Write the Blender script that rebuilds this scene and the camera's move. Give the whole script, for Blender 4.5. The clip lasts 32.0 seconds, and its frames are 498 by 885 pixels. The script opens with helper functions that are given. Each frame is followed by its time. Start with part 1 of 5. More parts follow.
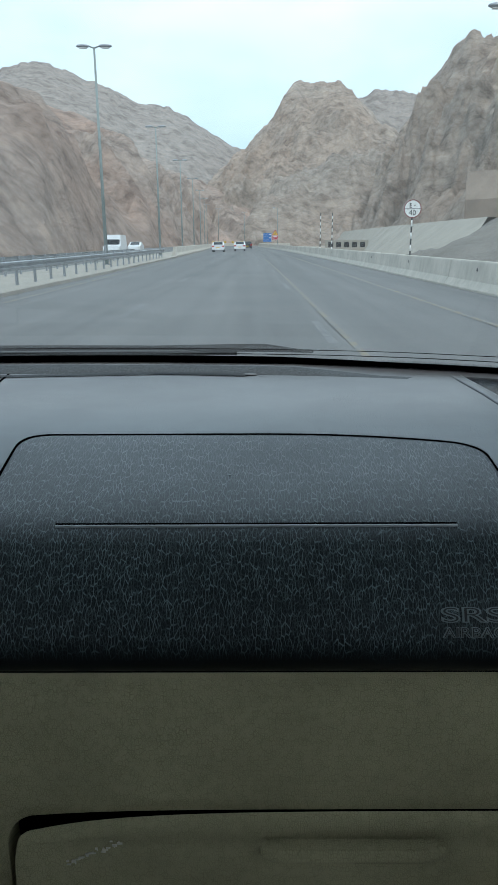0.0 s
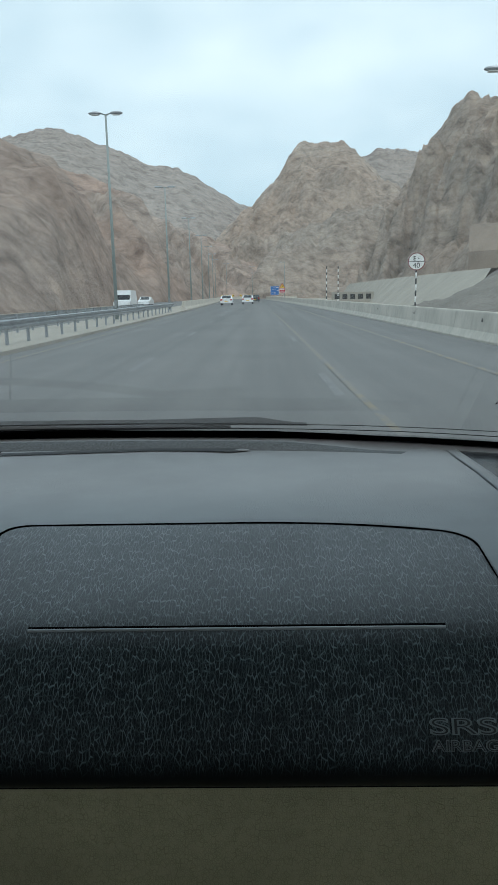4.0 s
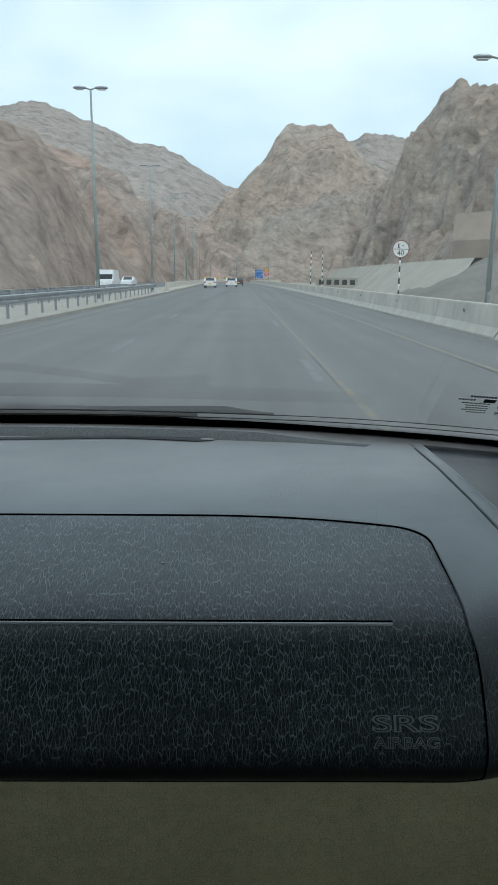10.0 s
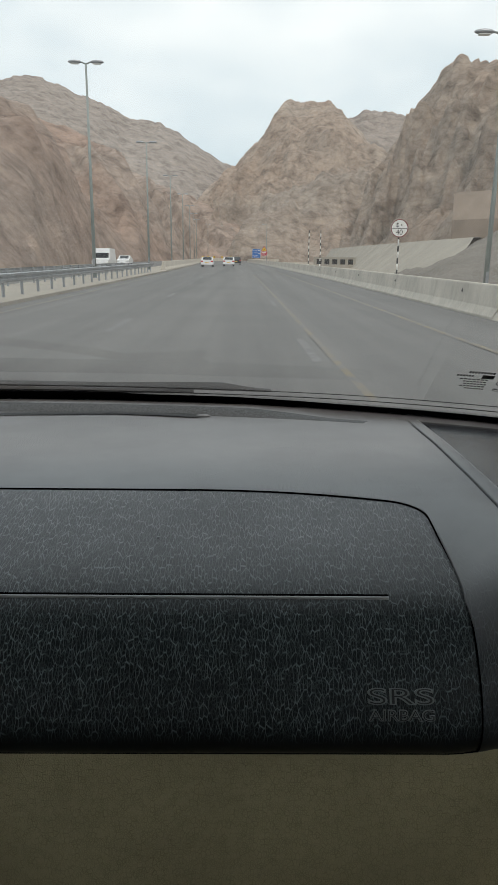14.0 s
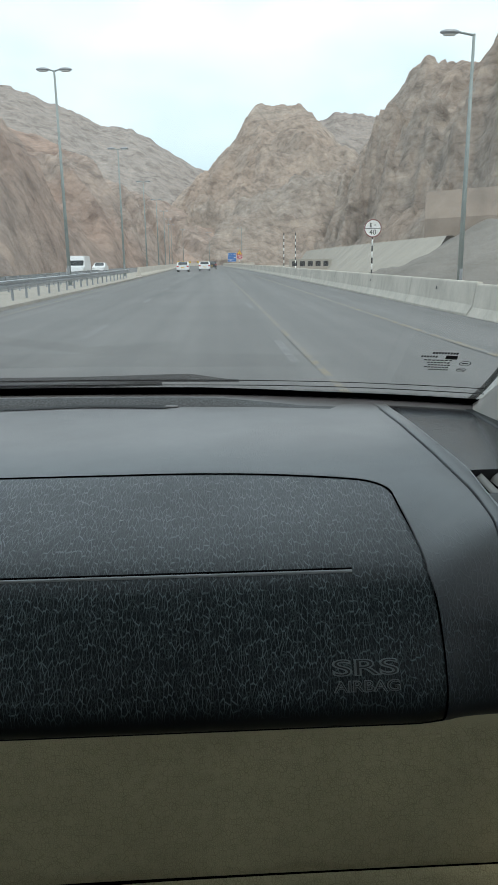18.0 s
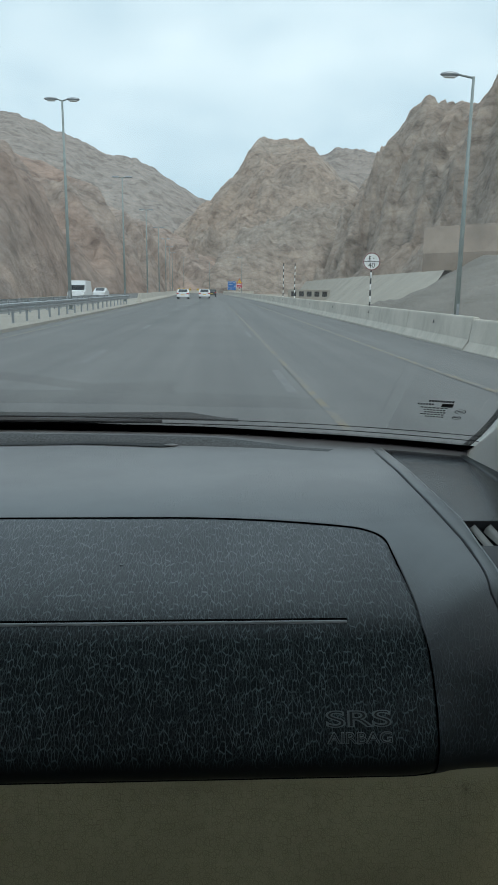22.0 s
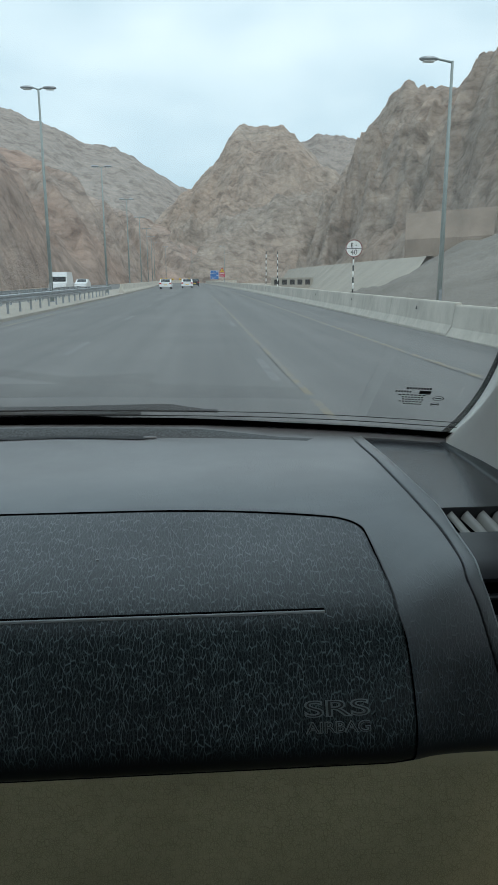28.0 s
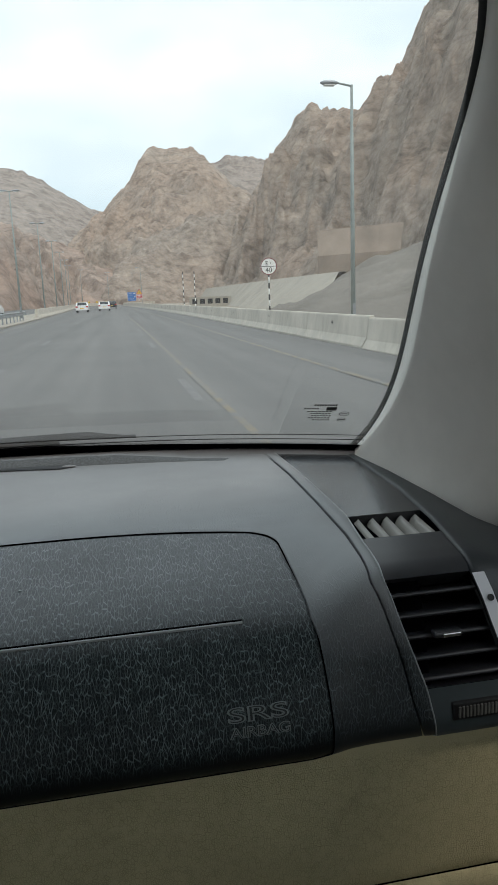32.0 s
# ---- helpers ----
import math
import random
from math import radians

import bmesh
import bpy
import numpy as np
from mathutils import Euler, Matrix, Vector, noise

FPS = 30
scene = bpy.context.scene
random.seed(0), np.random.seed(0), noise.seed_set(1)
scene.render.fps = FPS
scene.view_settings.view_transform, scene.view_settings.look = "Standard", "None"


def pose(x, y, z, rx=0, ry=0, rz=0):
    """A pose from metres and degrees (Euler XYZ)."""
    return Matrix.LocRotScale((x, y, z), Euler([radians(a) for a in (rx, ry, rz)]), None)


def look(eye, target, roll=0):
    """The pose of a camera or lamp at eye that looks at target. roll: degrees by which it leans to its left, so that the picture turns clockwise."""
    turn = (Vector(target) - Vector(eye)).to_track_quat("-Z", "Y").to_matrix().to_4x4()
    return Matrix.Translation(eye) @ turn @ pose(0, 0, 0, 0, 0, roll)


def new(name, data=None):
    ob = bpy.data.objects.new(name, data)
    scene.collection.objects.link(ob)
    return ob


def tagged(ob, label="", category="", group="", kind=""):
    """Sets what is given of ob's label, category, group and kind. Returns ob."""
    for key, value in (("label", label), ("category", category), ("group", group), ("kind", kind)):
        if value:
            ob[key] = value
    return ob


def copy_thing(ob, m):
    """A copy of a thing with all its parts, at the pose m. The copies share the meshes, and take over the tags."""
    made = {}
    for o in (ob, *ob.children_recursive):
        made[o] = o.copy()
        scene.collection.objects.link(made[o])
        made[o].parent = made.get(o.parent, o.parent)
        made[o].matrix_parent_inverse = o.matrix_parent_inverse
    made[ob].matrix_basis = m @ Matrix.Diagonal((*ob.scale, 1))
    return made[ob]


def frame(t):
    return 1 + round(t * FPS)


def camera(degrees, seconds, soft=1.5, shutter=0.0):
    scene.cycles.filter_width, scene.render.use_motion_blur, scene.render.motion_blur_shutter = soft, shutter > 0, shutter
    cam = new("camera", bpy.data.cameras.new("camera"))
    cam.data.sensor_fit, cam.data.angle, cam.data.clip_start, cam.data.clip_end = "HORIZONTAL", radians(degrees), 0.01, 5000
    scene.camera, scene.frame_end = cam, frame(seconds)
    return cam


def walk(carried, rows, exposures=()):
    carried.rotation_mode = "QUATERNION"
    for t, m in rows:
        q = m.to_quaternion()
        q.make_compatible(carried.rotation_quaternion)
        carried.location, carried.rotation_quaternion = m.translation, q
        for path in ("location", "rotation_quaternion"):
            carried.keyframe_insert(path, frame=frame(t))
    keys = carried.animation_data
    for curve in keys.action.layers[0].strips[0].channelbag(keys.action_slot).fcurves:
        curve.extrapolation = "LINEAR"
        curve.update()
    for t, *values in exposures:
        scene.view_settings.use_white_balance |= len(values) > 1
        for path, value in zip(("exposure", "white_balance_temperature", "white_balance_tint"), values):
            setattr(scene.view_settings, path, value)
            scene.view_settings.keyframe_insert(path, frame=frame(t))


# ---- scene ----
cam = camera(39.8, 32.0, soft=1.25)
PATH = [
    (0, (-0.022, 0.165, 1.367), (-0.033, 2.089, 0.824), -0.3),
    (0.5, (-0.025, 0.169, 1.366), (-0.045, 2.093, 0.821), 0.1),
    (1, (-0.024, 0.169, 1.366), (-0.049, 2.092, 0.817), -0.2),
    (1.5, (-0.029, 0.172, 1.367), (-0.063, 2.095, 0.819), 0.3),
    (2, (-0.028, 0.176, 1.369), (-0.086, 2.099, 0.823), -0.4),
    (2.5, (-0.004, 0.207, 1.383), (-0.111, 2.143, 0.894), -2.2),
    (3, (0.001, 0.206, 1.399), (-0.101, 2.152, 0.949), -2.1),
    (3.5, (0.007, 0.199, 1.407), (-0.073, 2.154, 0.992), -2.1),
    (4, (0.006, 0.19, 1.404), (-0.032, 2.149, 1.002), -1.1),
    (4.5, (0.025, 0.193, 1.381), (-0.015, 2.14, 0.927), -2.8),
    (6.5, (0.019, 0.207, 1.404), (-0.011, 2.129, 0.853), 2.3),
    (7, (0.032, 0.203, 1.397), (0.035, 2.136, 0.882), 0.5),
    (7.5, (0.033, 0.197, 1.409), (0.053, 2.141, 0.94), 0.6),
    (8, (0.035, 0.192, 1.415), (0.047, 2.142, 0.973), 0.2),
    (8.5, (0.04, 0.189, 1.416), (0.063, 2.146, 1.003), -0.2),
    (9, (0.039, 0.193, 1.411), (0.079, 2.145, 0.975), 0.2),
    (9.5, (0.035, 0.19, 1.416), (0.073, 2.144, 0.99), 0.5),
    (10, (0.031, 0.197, 1.412), (0.049, 2.146, 0.964), 0.5),
    (10.5, (0.039, 0.2, 1.407), (0.055, 2.145, 0.944), -0.2),
    (11, (0.034, 0.203, 1.404), (0.054, 2.142, 0.914), 0.8),
    (11.5, (0.044, 0.211, 1.384), (0.069, 2.143, 0.866), -0.2),
    (12, (0.042, 0.208, 1.393), (0.063, 2.14, 0.879), 0.0),
    (12.5, (0.045, 0.215, 1.388), (0.062, 2.143, 0.854), -0.1),
    (13, (0.039, 0.21, 1.394), (0.052, 2.142, 0.877), 0.1),
    (13.5, (0.036, 0.203, 1.404), (0.047, 2.144, 0.923), 0.0),
    (14, (0.032, 0.202, 1.404), (0.059, 2.138, 0.901), 0.7),
    (14.5, (0.032, 0.207, 1.394), (0.061, 2.142, 0.892), 0.8),
    (16.5, (0.046, 0.203, 1.395), (0.075, 2.139, 0.896), -0.6),
    (17, (0.037, 0.205, 1.396), (0.066, 2.145, 0.911), 0.2),
    (17.5, (0.046, 0.196, 1.394), (0.109, 2.141, 0.933), -0.7),
    (18, (0.052, 0.198, 1.381), (0.132, 2.135, 0.888), -0.8),
    (18.5, (0.041, 0.198, 1.393), (0.102, 2.141, 0.921), 0.2),
    (19, (0.045, 0.198, 1.389), (0.115, 2.14, 0.917), -0.2),
    (19.5, (0.042, 0.197, 1.395), (0.109, 2.144, 0.945), 0.4),
    (20, (0.048, 0.191, 1.399), (0.126, 2.144, 0.976), -0.1),
    (20.5, (0.046, 0.19, 1.403), (0.133, 2.147, 1.0), 0.6),
    (21, (0.046, 0.189, 1.401), (0.138, 2.145, 0.994), 0.5),
    (21.5, (0.04, 0.189, 1.403), (0.125, 2.146, 0.999), 0.9),
    (22, (0.047, 0.187, 1.405), (0.141, 2.141, 0.989), 0.7),
    (22.5, (0.042, 0.188, 1.405), (0.121, 2.145, 0.998), 0.8),
    (23, (0.038, 0.204, 1.396), (0.101, 2.155, 0.957), 1.0),
    (23.5, (0.046, 0.202, 1.397), (0.111, 2.15, 0.949), 0.0),
    (24, (0.05, 0.198, 1.403), (0.119, 2.151, 0.976), -0.3),
    (24.5, (0.044, 0.194, 1.418), (0.102, 2.155, 1.026), 0.4),
    (25, (0.048, 0.189, 1.43), (0.133, 2.154, 1.069), 0.3),
    (25.5, (0.048, 0.198, 1.408), (0.17, 2.146, 0.973), 1.0),
    (27.5, (0.057, 0.188, 1.408), (0.223, 2.133, 0.973), 0.6),
    (28, (0.058, 0.191, 1.406), (0.192, 2.136, 0.96), -0.2),
    (28.5, (0.06, 0.197, 1.402), (0.211, 2.139, 0.949), 0.1),
    (29, (0.065, 0.187, 1.411), (0.24, 2.135, 0.993), -0.4),
    (29.5, (0.058, 0.18, 1.418), (0.228, 2.129, 1.003), -1.2),
    (30, (0.038, 0.185, 1.431), (0.231, 2.139, 1.05), 1.9),
    (30.5, (0.059, 0.185, 1.396), (0.335, 2.099, 0.886), 0.1),
    (31, (0.075, 0.181, 1.395), (0.376, 2.095, 0.896), -0.9),
    (31.5, (0.093, 0.153, 1.407), (0.445, 2.078, 0.994), -3.4),
    (32, (0.069, 0.154, 1.418), (0.416, 2.083, 1.019), -2.2),
]
EXPOSURES = [(0, 0.45, 6000, 8), (2.5, 0.46, 6050, 8), (3, 0.29, 6100, 8), (4, 0.15, 6200, 7), (5.5, 0.35, 6300, 9), (7, 0.67, 6350, 10), (8, 0.40, 6250, 8), (9, 0.20, 6200, 7), (11.3, 0.46, 6250, 9), (12.3, 0.65, 6600, 12), (13, 0.80, 7000, 18), (13.6, 0.55, 7100, 18),
             (14, 0.23, 7200, 17), (14.4, 0.25, 7200, 16), (15, 0.45, 6800, 13), (18, 0.47, 6600, 11), (19, 0.46, 6700, 11), (20, 0.33, 6500, 9), (20.5, 0.20, 6400, 8), (22, 0.09, 6250, 7), (25, 0.06, 6250, 7), (28, 0.15, 6250, 7), (29, 0.16, 6250, 7), (30, 0.13, 6350, 8), (31, 0.57, 6700, 11), (32, 0.40, 6900, 14)]
walk(cam, [(t, look(eye, target, roll)) for t, eye, target, roll in PATH], EXPOSURES)

# ---- world, sun, exposure ----
world = bpy.data.worlds.new("sky")
scene.world = world
world.use_nodes = True
wt = world.node_tree
for n in list(wt.nodes):
    wt.nodes.remove(n)
w_out = wt.nodes.new("ShaderNodeOutputWorld")
w_bg = wt.nodes.new("ShaderNodeBackground")
w_sky = wt.nodes.new("ShaderNodeTexSky")
w_sky.sky_type, w_sky.sun_disc = "NISHITA", False
SUN_ELEV, SUN_ROT = radians(58), radians(150)
w_sky.sun_elevation, w_sky.sun_rotation = SUN_ELEV, SUN_ROT
w_sky.dust_density, w_sky.air_density = 4.0, 1.0
w_co = wt.nodes.new("ShaderNodeTexCoord")
w_map = wt.nodes.new("ShaderNodeMapping")
w_map.inputs["Scale"].default_value = (1.0, 1.0, 2.2)
w_noise = wt.nodes.new("ShaderNodeTexNoise")
w_noise.inputs["Scale"].default_value, w_noise.inputs["Detail"].default_value = 2.6, 5.0
w_noise.inputs["Roughness"].default_value = 0.5
w_ramp = wt.nodes.new("ShaderNodeValToRGB")
w_ramp.color_ramp.elements[0].position, w_ramp.color_ramp.elements[1].position = 0.36, 0.68
w_mix = wt.nodes.new("ShaderNodeMixRGB")
w_base = wt.nodes.new("ShaderNodeMixRGB")
w_base.inputs["Fac"].default_value = 0.86
w_base.inputs["Color2"].default_value = (6.9, 8.7, 9.75, 1)
wt.links.new(w_sky.outputs["Color"], w_base.inputs["Color1"])
w_mix.inputs["Color2"].default_value = (9.5, 10.7, 11.3, 1)
wt.links.new(w_co.outputs["Generated"], w_map.inputs["Vector"])
wt.links.new(w_map.outputs["Vector"], w_noise.inputs["Vector"])
wt.links.new(w_noise.outputs["Fac"], w_ramp.inputs["Fac"])
wt.links.new(w_ramp.outputs["Color"], w_mix.inputs["Fac"])
wt.links.new(w_base.outputs["Color"], w_mix.inputs["Color1"])
wt.links.new(w_mix.outputs["Color"], w_bg.inputs["Color"])
w_bg.inputs["Strength"].default_value = 0.09
wt.links.new(w_bg.outputs["Background"], w_out.inputs["Surface"])

sun = new("sun", bpy.data.lights.new("sun", "SUN"))
sun.data.energy, sun.data.angle, sun.data.color = 1.0, radians(14), (1.0, 0.95, 0.88)
sun.rotation_euler = (radians(32), 0, radians(30))


# ---- materials ----
def nodes_of(name):
    m = bpy.data.materials.new(name)
    m.use_nodes = True
    nt = m.node_tree
    return m, nt, nt.nodes["Principled BSDF"]


def coords(nt, scale=(1, 1, 1), rot=(0, 0, 0), which="Object"):
    co = nt.nodes.new("ShaderNodeTexCoord")
    mp = nt.nodes.new("ShaderNodeMapping")
    mp.inputs["Scale"].default_value = scale
    mp.inputs["Rotation"].default_value = rot
    nt.links.new(co.outputs[which], mp.inputs["Vector"])
    return mp.outputs["Vector"]


def noise_tex(nt, vec, scale, detail=4.0, rough=0.55, distort=0.0):
    n = nt.nodes.new("ShaderNodeTexNoise")
    n.inputs["Scale"].default_value, n.inputs["Detail"].default_value = scale, detail
    n.inputs["Roughness"].default_value, n.inputs["Distortion"].default_value = rough, distort
    nt.links.new(vec, n.inputs["Vector"])
    return n.outputs["Fac"]


def ramp(nt, fac, stops):
    r = nt.nodes.new("ShaderNodeValToRGB")
    els = r.color_ramp.elements
    while len(els) < len(stops):
        els.new(0.5)
    for e, (p, c) in zip(els, stops):
        e.position = p
        e.color = (*c, 1) if len(c) == 3 else c
    nt.links.new(fac, r.inputs["Fac"])
    return r.outputs["Color"]


def mixc(nt, fac, a, b, mode="MIX"):
    m = nt.nodes.new("ShaderNodeMixRGB")
    m.blend_type = mode
    for sock, v in ((m.inputs["Fac"], fac), (m.inputs["Color1"], a), (m.inputs["Color2"], b)):
        if isinstance(v, (int, float)):
            sock.default_value = v
        elif isinstance(v, tuple):
            sock.default_value = (*v, 1)
        else:
            nt.links.new(v, sock)
    return m.outputs["Color"]


def bump(nt, bsdf, height, strength, distance, prev=None):
    b = nt.nodes.new("ShaderNodeBump")
    b.inputs["Strength"].default_value, b.inputs["Distance"].default_value = strength, distance
    nt.links.new(height, b.inputs["Height"])
    if prev is not None:
        nt.links.new(prev, b.inputs["Normal"])
    nt.links.new(b.outputs["Normal"], bsdf.inputs["Normal"])
    return b.outputs["Normal"]


def plain(name, color, rough=0.6, metal=0.0, var=0.12, scale=6.0, grain=0.0, grain_scale=80.0):
    m, nt, b = nodes_of(name)
    v = coords(nt)
    f = noise_tex(nt, v, scale, 5)
    lo = tuple(c * (1 - var) for c in color)
    hi = tuple(min(1, c * (1 + var)) for c in color)
    nt.links.new(ramp(nt, f, [(0.3, lo), (0.7, hi)]), b.inputs["Base Color"])
    b.inputs["Roughness"].default_value, b.inputs["Metallic"].default_value = rough, metal
    if grain:
        bump(nt, b, noise_tex(nt, v, grain_scale, 3), 0.6, grain)
    return m


def mapped(nt, value, lo, hi):
    r = nt.nodes.new("ShaderNodeMapRange")
    r.inputs["From Min"].default_value, r.inputs["From Max"].default_value = lo, hi
    nt.links.new(value, r.inputs["Value"])
    return r.outputs["Result"]


def unrolled(nt, stretch):
    """The moulding laid flat: across the car, and along its curve from the windscreen down."""
    sep = nt.nodes.new("ShaderNodeSeparateXYZ")
    nt.links.new(coords(nt), sep.inputs["Vector"])
    add = nt.nodes.new("ShaderNodeMath")
    add.operation = "MULTIPLY_ADD"
    nt.links.new(sep.outputs["Y"], add.inputs[0])
    add.inputs[1].default_value = 0.5
    nt.links.new(sep.outputs["Z"], add.inputs[2])
    mul = nt.nodes.new("ShaderNodeMath")
    mul.operation = "MULTIPLY"
    nt.links.new(add.outputs[0], mul.inputs[0])
    mul.inputs[1].default_value = stretch
    com = nt.nodes.new("ShaderNodeCombineXYZ")
    nt.links.new(sep.outputs["X"], com.inputs["X"])
    nt.links.new(mul.outputs[0], com.inputs["Y"])
    return com.outputs["Vector"]


def veins(nt, v, cell, warp, width):
    """Thin meandering ridges between long irregular cells: 1 on a ridge, 0 off it."""
    w = nt.nodes.new("ShaderNodeTexNoise")
    w.inputs["Scale"].default_value, w.inputs["Detail"].default_value = cell * 0.62, 1.0
    nt.links.new(unrolled(nt, 0.8), w.inputs["Vector"])
    vm = nt.nodes.new("ShaderNodeVectorMath")
    vm.operation = "MULTIPLY_ADD"
    vm.inputs[1].default_value = (warp / cell, warp * 0.3 / cell, 0)
    nt.links.new(w.outputs["Color"], vm.inputs[0])
    nt.links.new(v, vm.inputs[2])
    c = nt.nodes.new("ShaderNodeTexVoronoi")
    c.voronoi_dimensions, c.feature = "2D", "DISTANCE_TO_EDGE"
    c.inputs["Scale"].default_value = cell
    nt.links.new(vm.outputs["Vector"], c.inputs["Vector"])
    return ramp(nt, c.outputs["Distance"], [(0.0, (1, 1, 1)), (width * 0.4, (0.85, 0.85, 0.85)), (width, (0.15, 0.15, 0.15)), (width * 1.8, (0, 0, 0))])


def leather(name, color, rough, cell, depth, ridge, var=0.15, streak=0.42, spec=0.8, skylit=None, skylit_ridge=None, smooth_top=0.0, zs=(1.120, 1.166), ends=(), fine_part=0.4):
    """Moulded leather-grain plastic: long ridges that run towards the cabin, over smaller creases and pebbles, their
    glints painted in.
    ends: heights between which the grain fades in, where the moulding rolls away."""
    m, nt, b = nodes_of(name)
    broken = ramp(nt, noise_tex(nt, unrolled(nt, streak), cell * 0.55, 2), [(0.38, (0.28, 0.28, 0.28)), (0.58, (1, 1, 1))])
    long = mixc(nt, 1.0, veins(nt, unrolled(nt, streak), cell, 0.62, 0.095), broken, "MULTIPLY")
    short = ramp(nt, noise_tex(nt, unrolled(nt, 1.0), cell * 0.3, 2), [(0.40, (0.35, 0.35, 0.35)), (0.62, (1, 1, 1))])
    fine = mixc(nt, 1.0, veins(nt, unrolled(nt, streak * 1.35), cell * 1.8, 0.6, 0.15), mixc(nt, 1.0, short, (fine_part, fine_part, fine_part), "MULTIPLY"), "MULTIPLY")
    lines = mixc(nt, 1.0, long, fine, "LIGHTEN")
    patch = noise_tex(nt, coords(nt), 9.0, 4)
    sep = nt.nodes.new("ShaderNodeSeparateXYZ")
    nt.links.new(coords(nt), sep.inputs["Vector"])
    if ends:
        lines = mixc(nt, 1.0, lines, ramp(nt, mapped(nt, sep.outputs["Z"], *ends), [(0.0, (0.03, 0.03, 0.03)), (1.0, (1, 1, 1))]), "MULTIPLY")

    def spread(c):
        return ramp(nt, patch, [(0.3, tuple(q * (1 - var) for q in c)), (0.7, tuple(q * (1 + var) for q in c))])

    # on black, the pale ridge colour paints the glints the grain would catch
    col, ridge_tone = spread(color), spread(ridge)
    if skylit:
        # the level top is painted paler, as the sky lights it; the rolled front keeps its black
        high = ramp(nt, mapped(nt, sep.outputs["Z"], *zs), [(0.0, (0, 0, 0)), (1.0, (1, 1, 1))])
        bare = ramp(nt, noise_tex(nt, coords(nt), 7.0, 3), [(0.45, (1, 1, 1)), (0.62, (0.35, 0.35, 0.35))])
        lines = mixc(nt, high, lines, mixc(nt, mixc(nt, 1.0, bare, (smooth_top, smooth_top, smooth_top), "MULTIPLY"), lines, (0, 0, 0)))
        col, ridge_tone = mixc(nt, high, col, spread(skylit)), mixc(nt, high, ridge_tone, spread(skylit_ridge))
    nt.links.new(mixc(nt, lines, col, ridge_tone), b.inputs["Base Color"])
    vo = noise_tex(nt, coords(nt, (1.0, 0.7, 0.7)), cell * 5.0, 2.0)
    n1 = bump(nt, b, vo, 0.3, depth * 0.4)
    bump(nt, b, lines, 1.0, depth, n1)
    rr = nt.nodes.new("ShaderNodeMapRange")
    rr.inputs["To Min"].default_value, rr.inputs["To Max"].default_value = rough - 0.05, rough + 0.08
    nt.links.new(patch, rr.inputs["Value"])
    nt.links.new(rr.outputs["Result"], b.inputs["Roughness"])
    b.inputs["Specular IOR Level"].default_value = spec
    return m


# DASH_TOP is the paler copy of DASH: sky light on the top coloured in
DASH = leather("dash_grain", (0.0022, 0.0050, 0.0066), 0.42, 325.0, 0.0005, (0.112, 0.150, 0.157), spec=0.28, streak=0.27, skylit=(0.114, 0.121, 0.130), skylit_ridge=(0.31, 0.325, 0.335), zs=(1.116, 1.150), ends=(1.030, 1.046))
DASH_TOP = leather("dash_top_grain", (0.008, 0.0125, 0.0155), 0.46, 325.0, 0.0006, (0.085, 0.112, 0.120), spec=0.6, streak=0.27, skylit=(0.196, 0.206, 0.215), skylit_ridge=(0.245, 0.256, 0.266), smooth_top=1.0, zs=(1.094, 1.156), ends=(1.030, 1.046))
BEIGE = leather("beige_grain", (0.52, 0.470, 0.285), 0.6, 290.0, 0.0008, (0.34, 0.305, 0.18), 0.10, 0.6, 0.35, ends=(1.000, 0.988), fine_part=0.9)
# near-black without sheen, so gaps and vent wells carry their shade as colour
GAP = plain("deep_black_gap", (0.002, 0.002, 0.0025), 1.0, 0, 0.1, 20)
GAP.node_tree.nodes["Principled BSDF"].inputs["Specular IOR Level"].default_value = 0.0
SLATE = plain("slate_black_plastic", (0.040, 0.052, 0.057), 0.45, 0, 0.1, 20, 0.00008, 900)
LIP_GRAIN = plain("rear_lip_grain", (0.075, 0.084, 0.090), 0.5, 0, 0.5, 300, 0.0014, 300)
END_GRAIN = plain("dash_end_grain", (0.022, 0.027, 0.031), 0.45, 0, 0.15, 14, 0.0007, 380)
TRIM_EDGE = plain("pale_trim_edge", (0.34, 0.36, 0.37), 0.35, 0, 0.1, 60)
SEAM_LIP = plain("seam_glint_and_dust", (0.32, 0.34, 0.35), 0.32, 0, 0.1, 60)
SATIN = plain("satin_black_plastic", (0.025, 0.026, 0.03), 0.38, 0, 0.1, 20, 0.00008, 900)
BLACK = plain("black_plastic", (0.008, 0.008, 0.009), 0.55, 0, 0.1, 20)
RUBBER = plain("black_rubber", (0.012, 0.012, 0.012), 0.7, 0, 0.2, 30)
LIGHT_PLASTIC = plain("grey_plastic_fin", (0.30, 0.285, 0.26), 0.5, 0, 0.08, 30)
PILLAR = plain("pillar_trim_grey", (0.84, 0.815, 0.77), 0.7, 0, 0.05, 12, 0.0002, 700)
ROOF_LINING = plain("grey_roof_lining", (0.52, 0.51, 0.48), 0.9, 0, 0.05, 12)
LETTER = plain("moulded_letter_plastic", (0.008, 0.0115, 0.013), 0.45, 0, 0.05, 20)
LETTER_EDGE = plain("letter_edge_glint", (0.15, 0.18, 0.185), 0.4, 0, 0.2, 60)
CAP = plain("satin_black_end_cap", (0.026, 0.029, 0.033), 0.22, 0, 0.08, 20, 0.00005, 900)
CHROME = plain("chrome", (0.6, 0.6, 0.6), 0.2, 1.0, 0.05, 20)
WHITE_PAPER = plain("white_paper", (0.75, 0.76, 0.8), 0.7, 0, 0.04, 20)
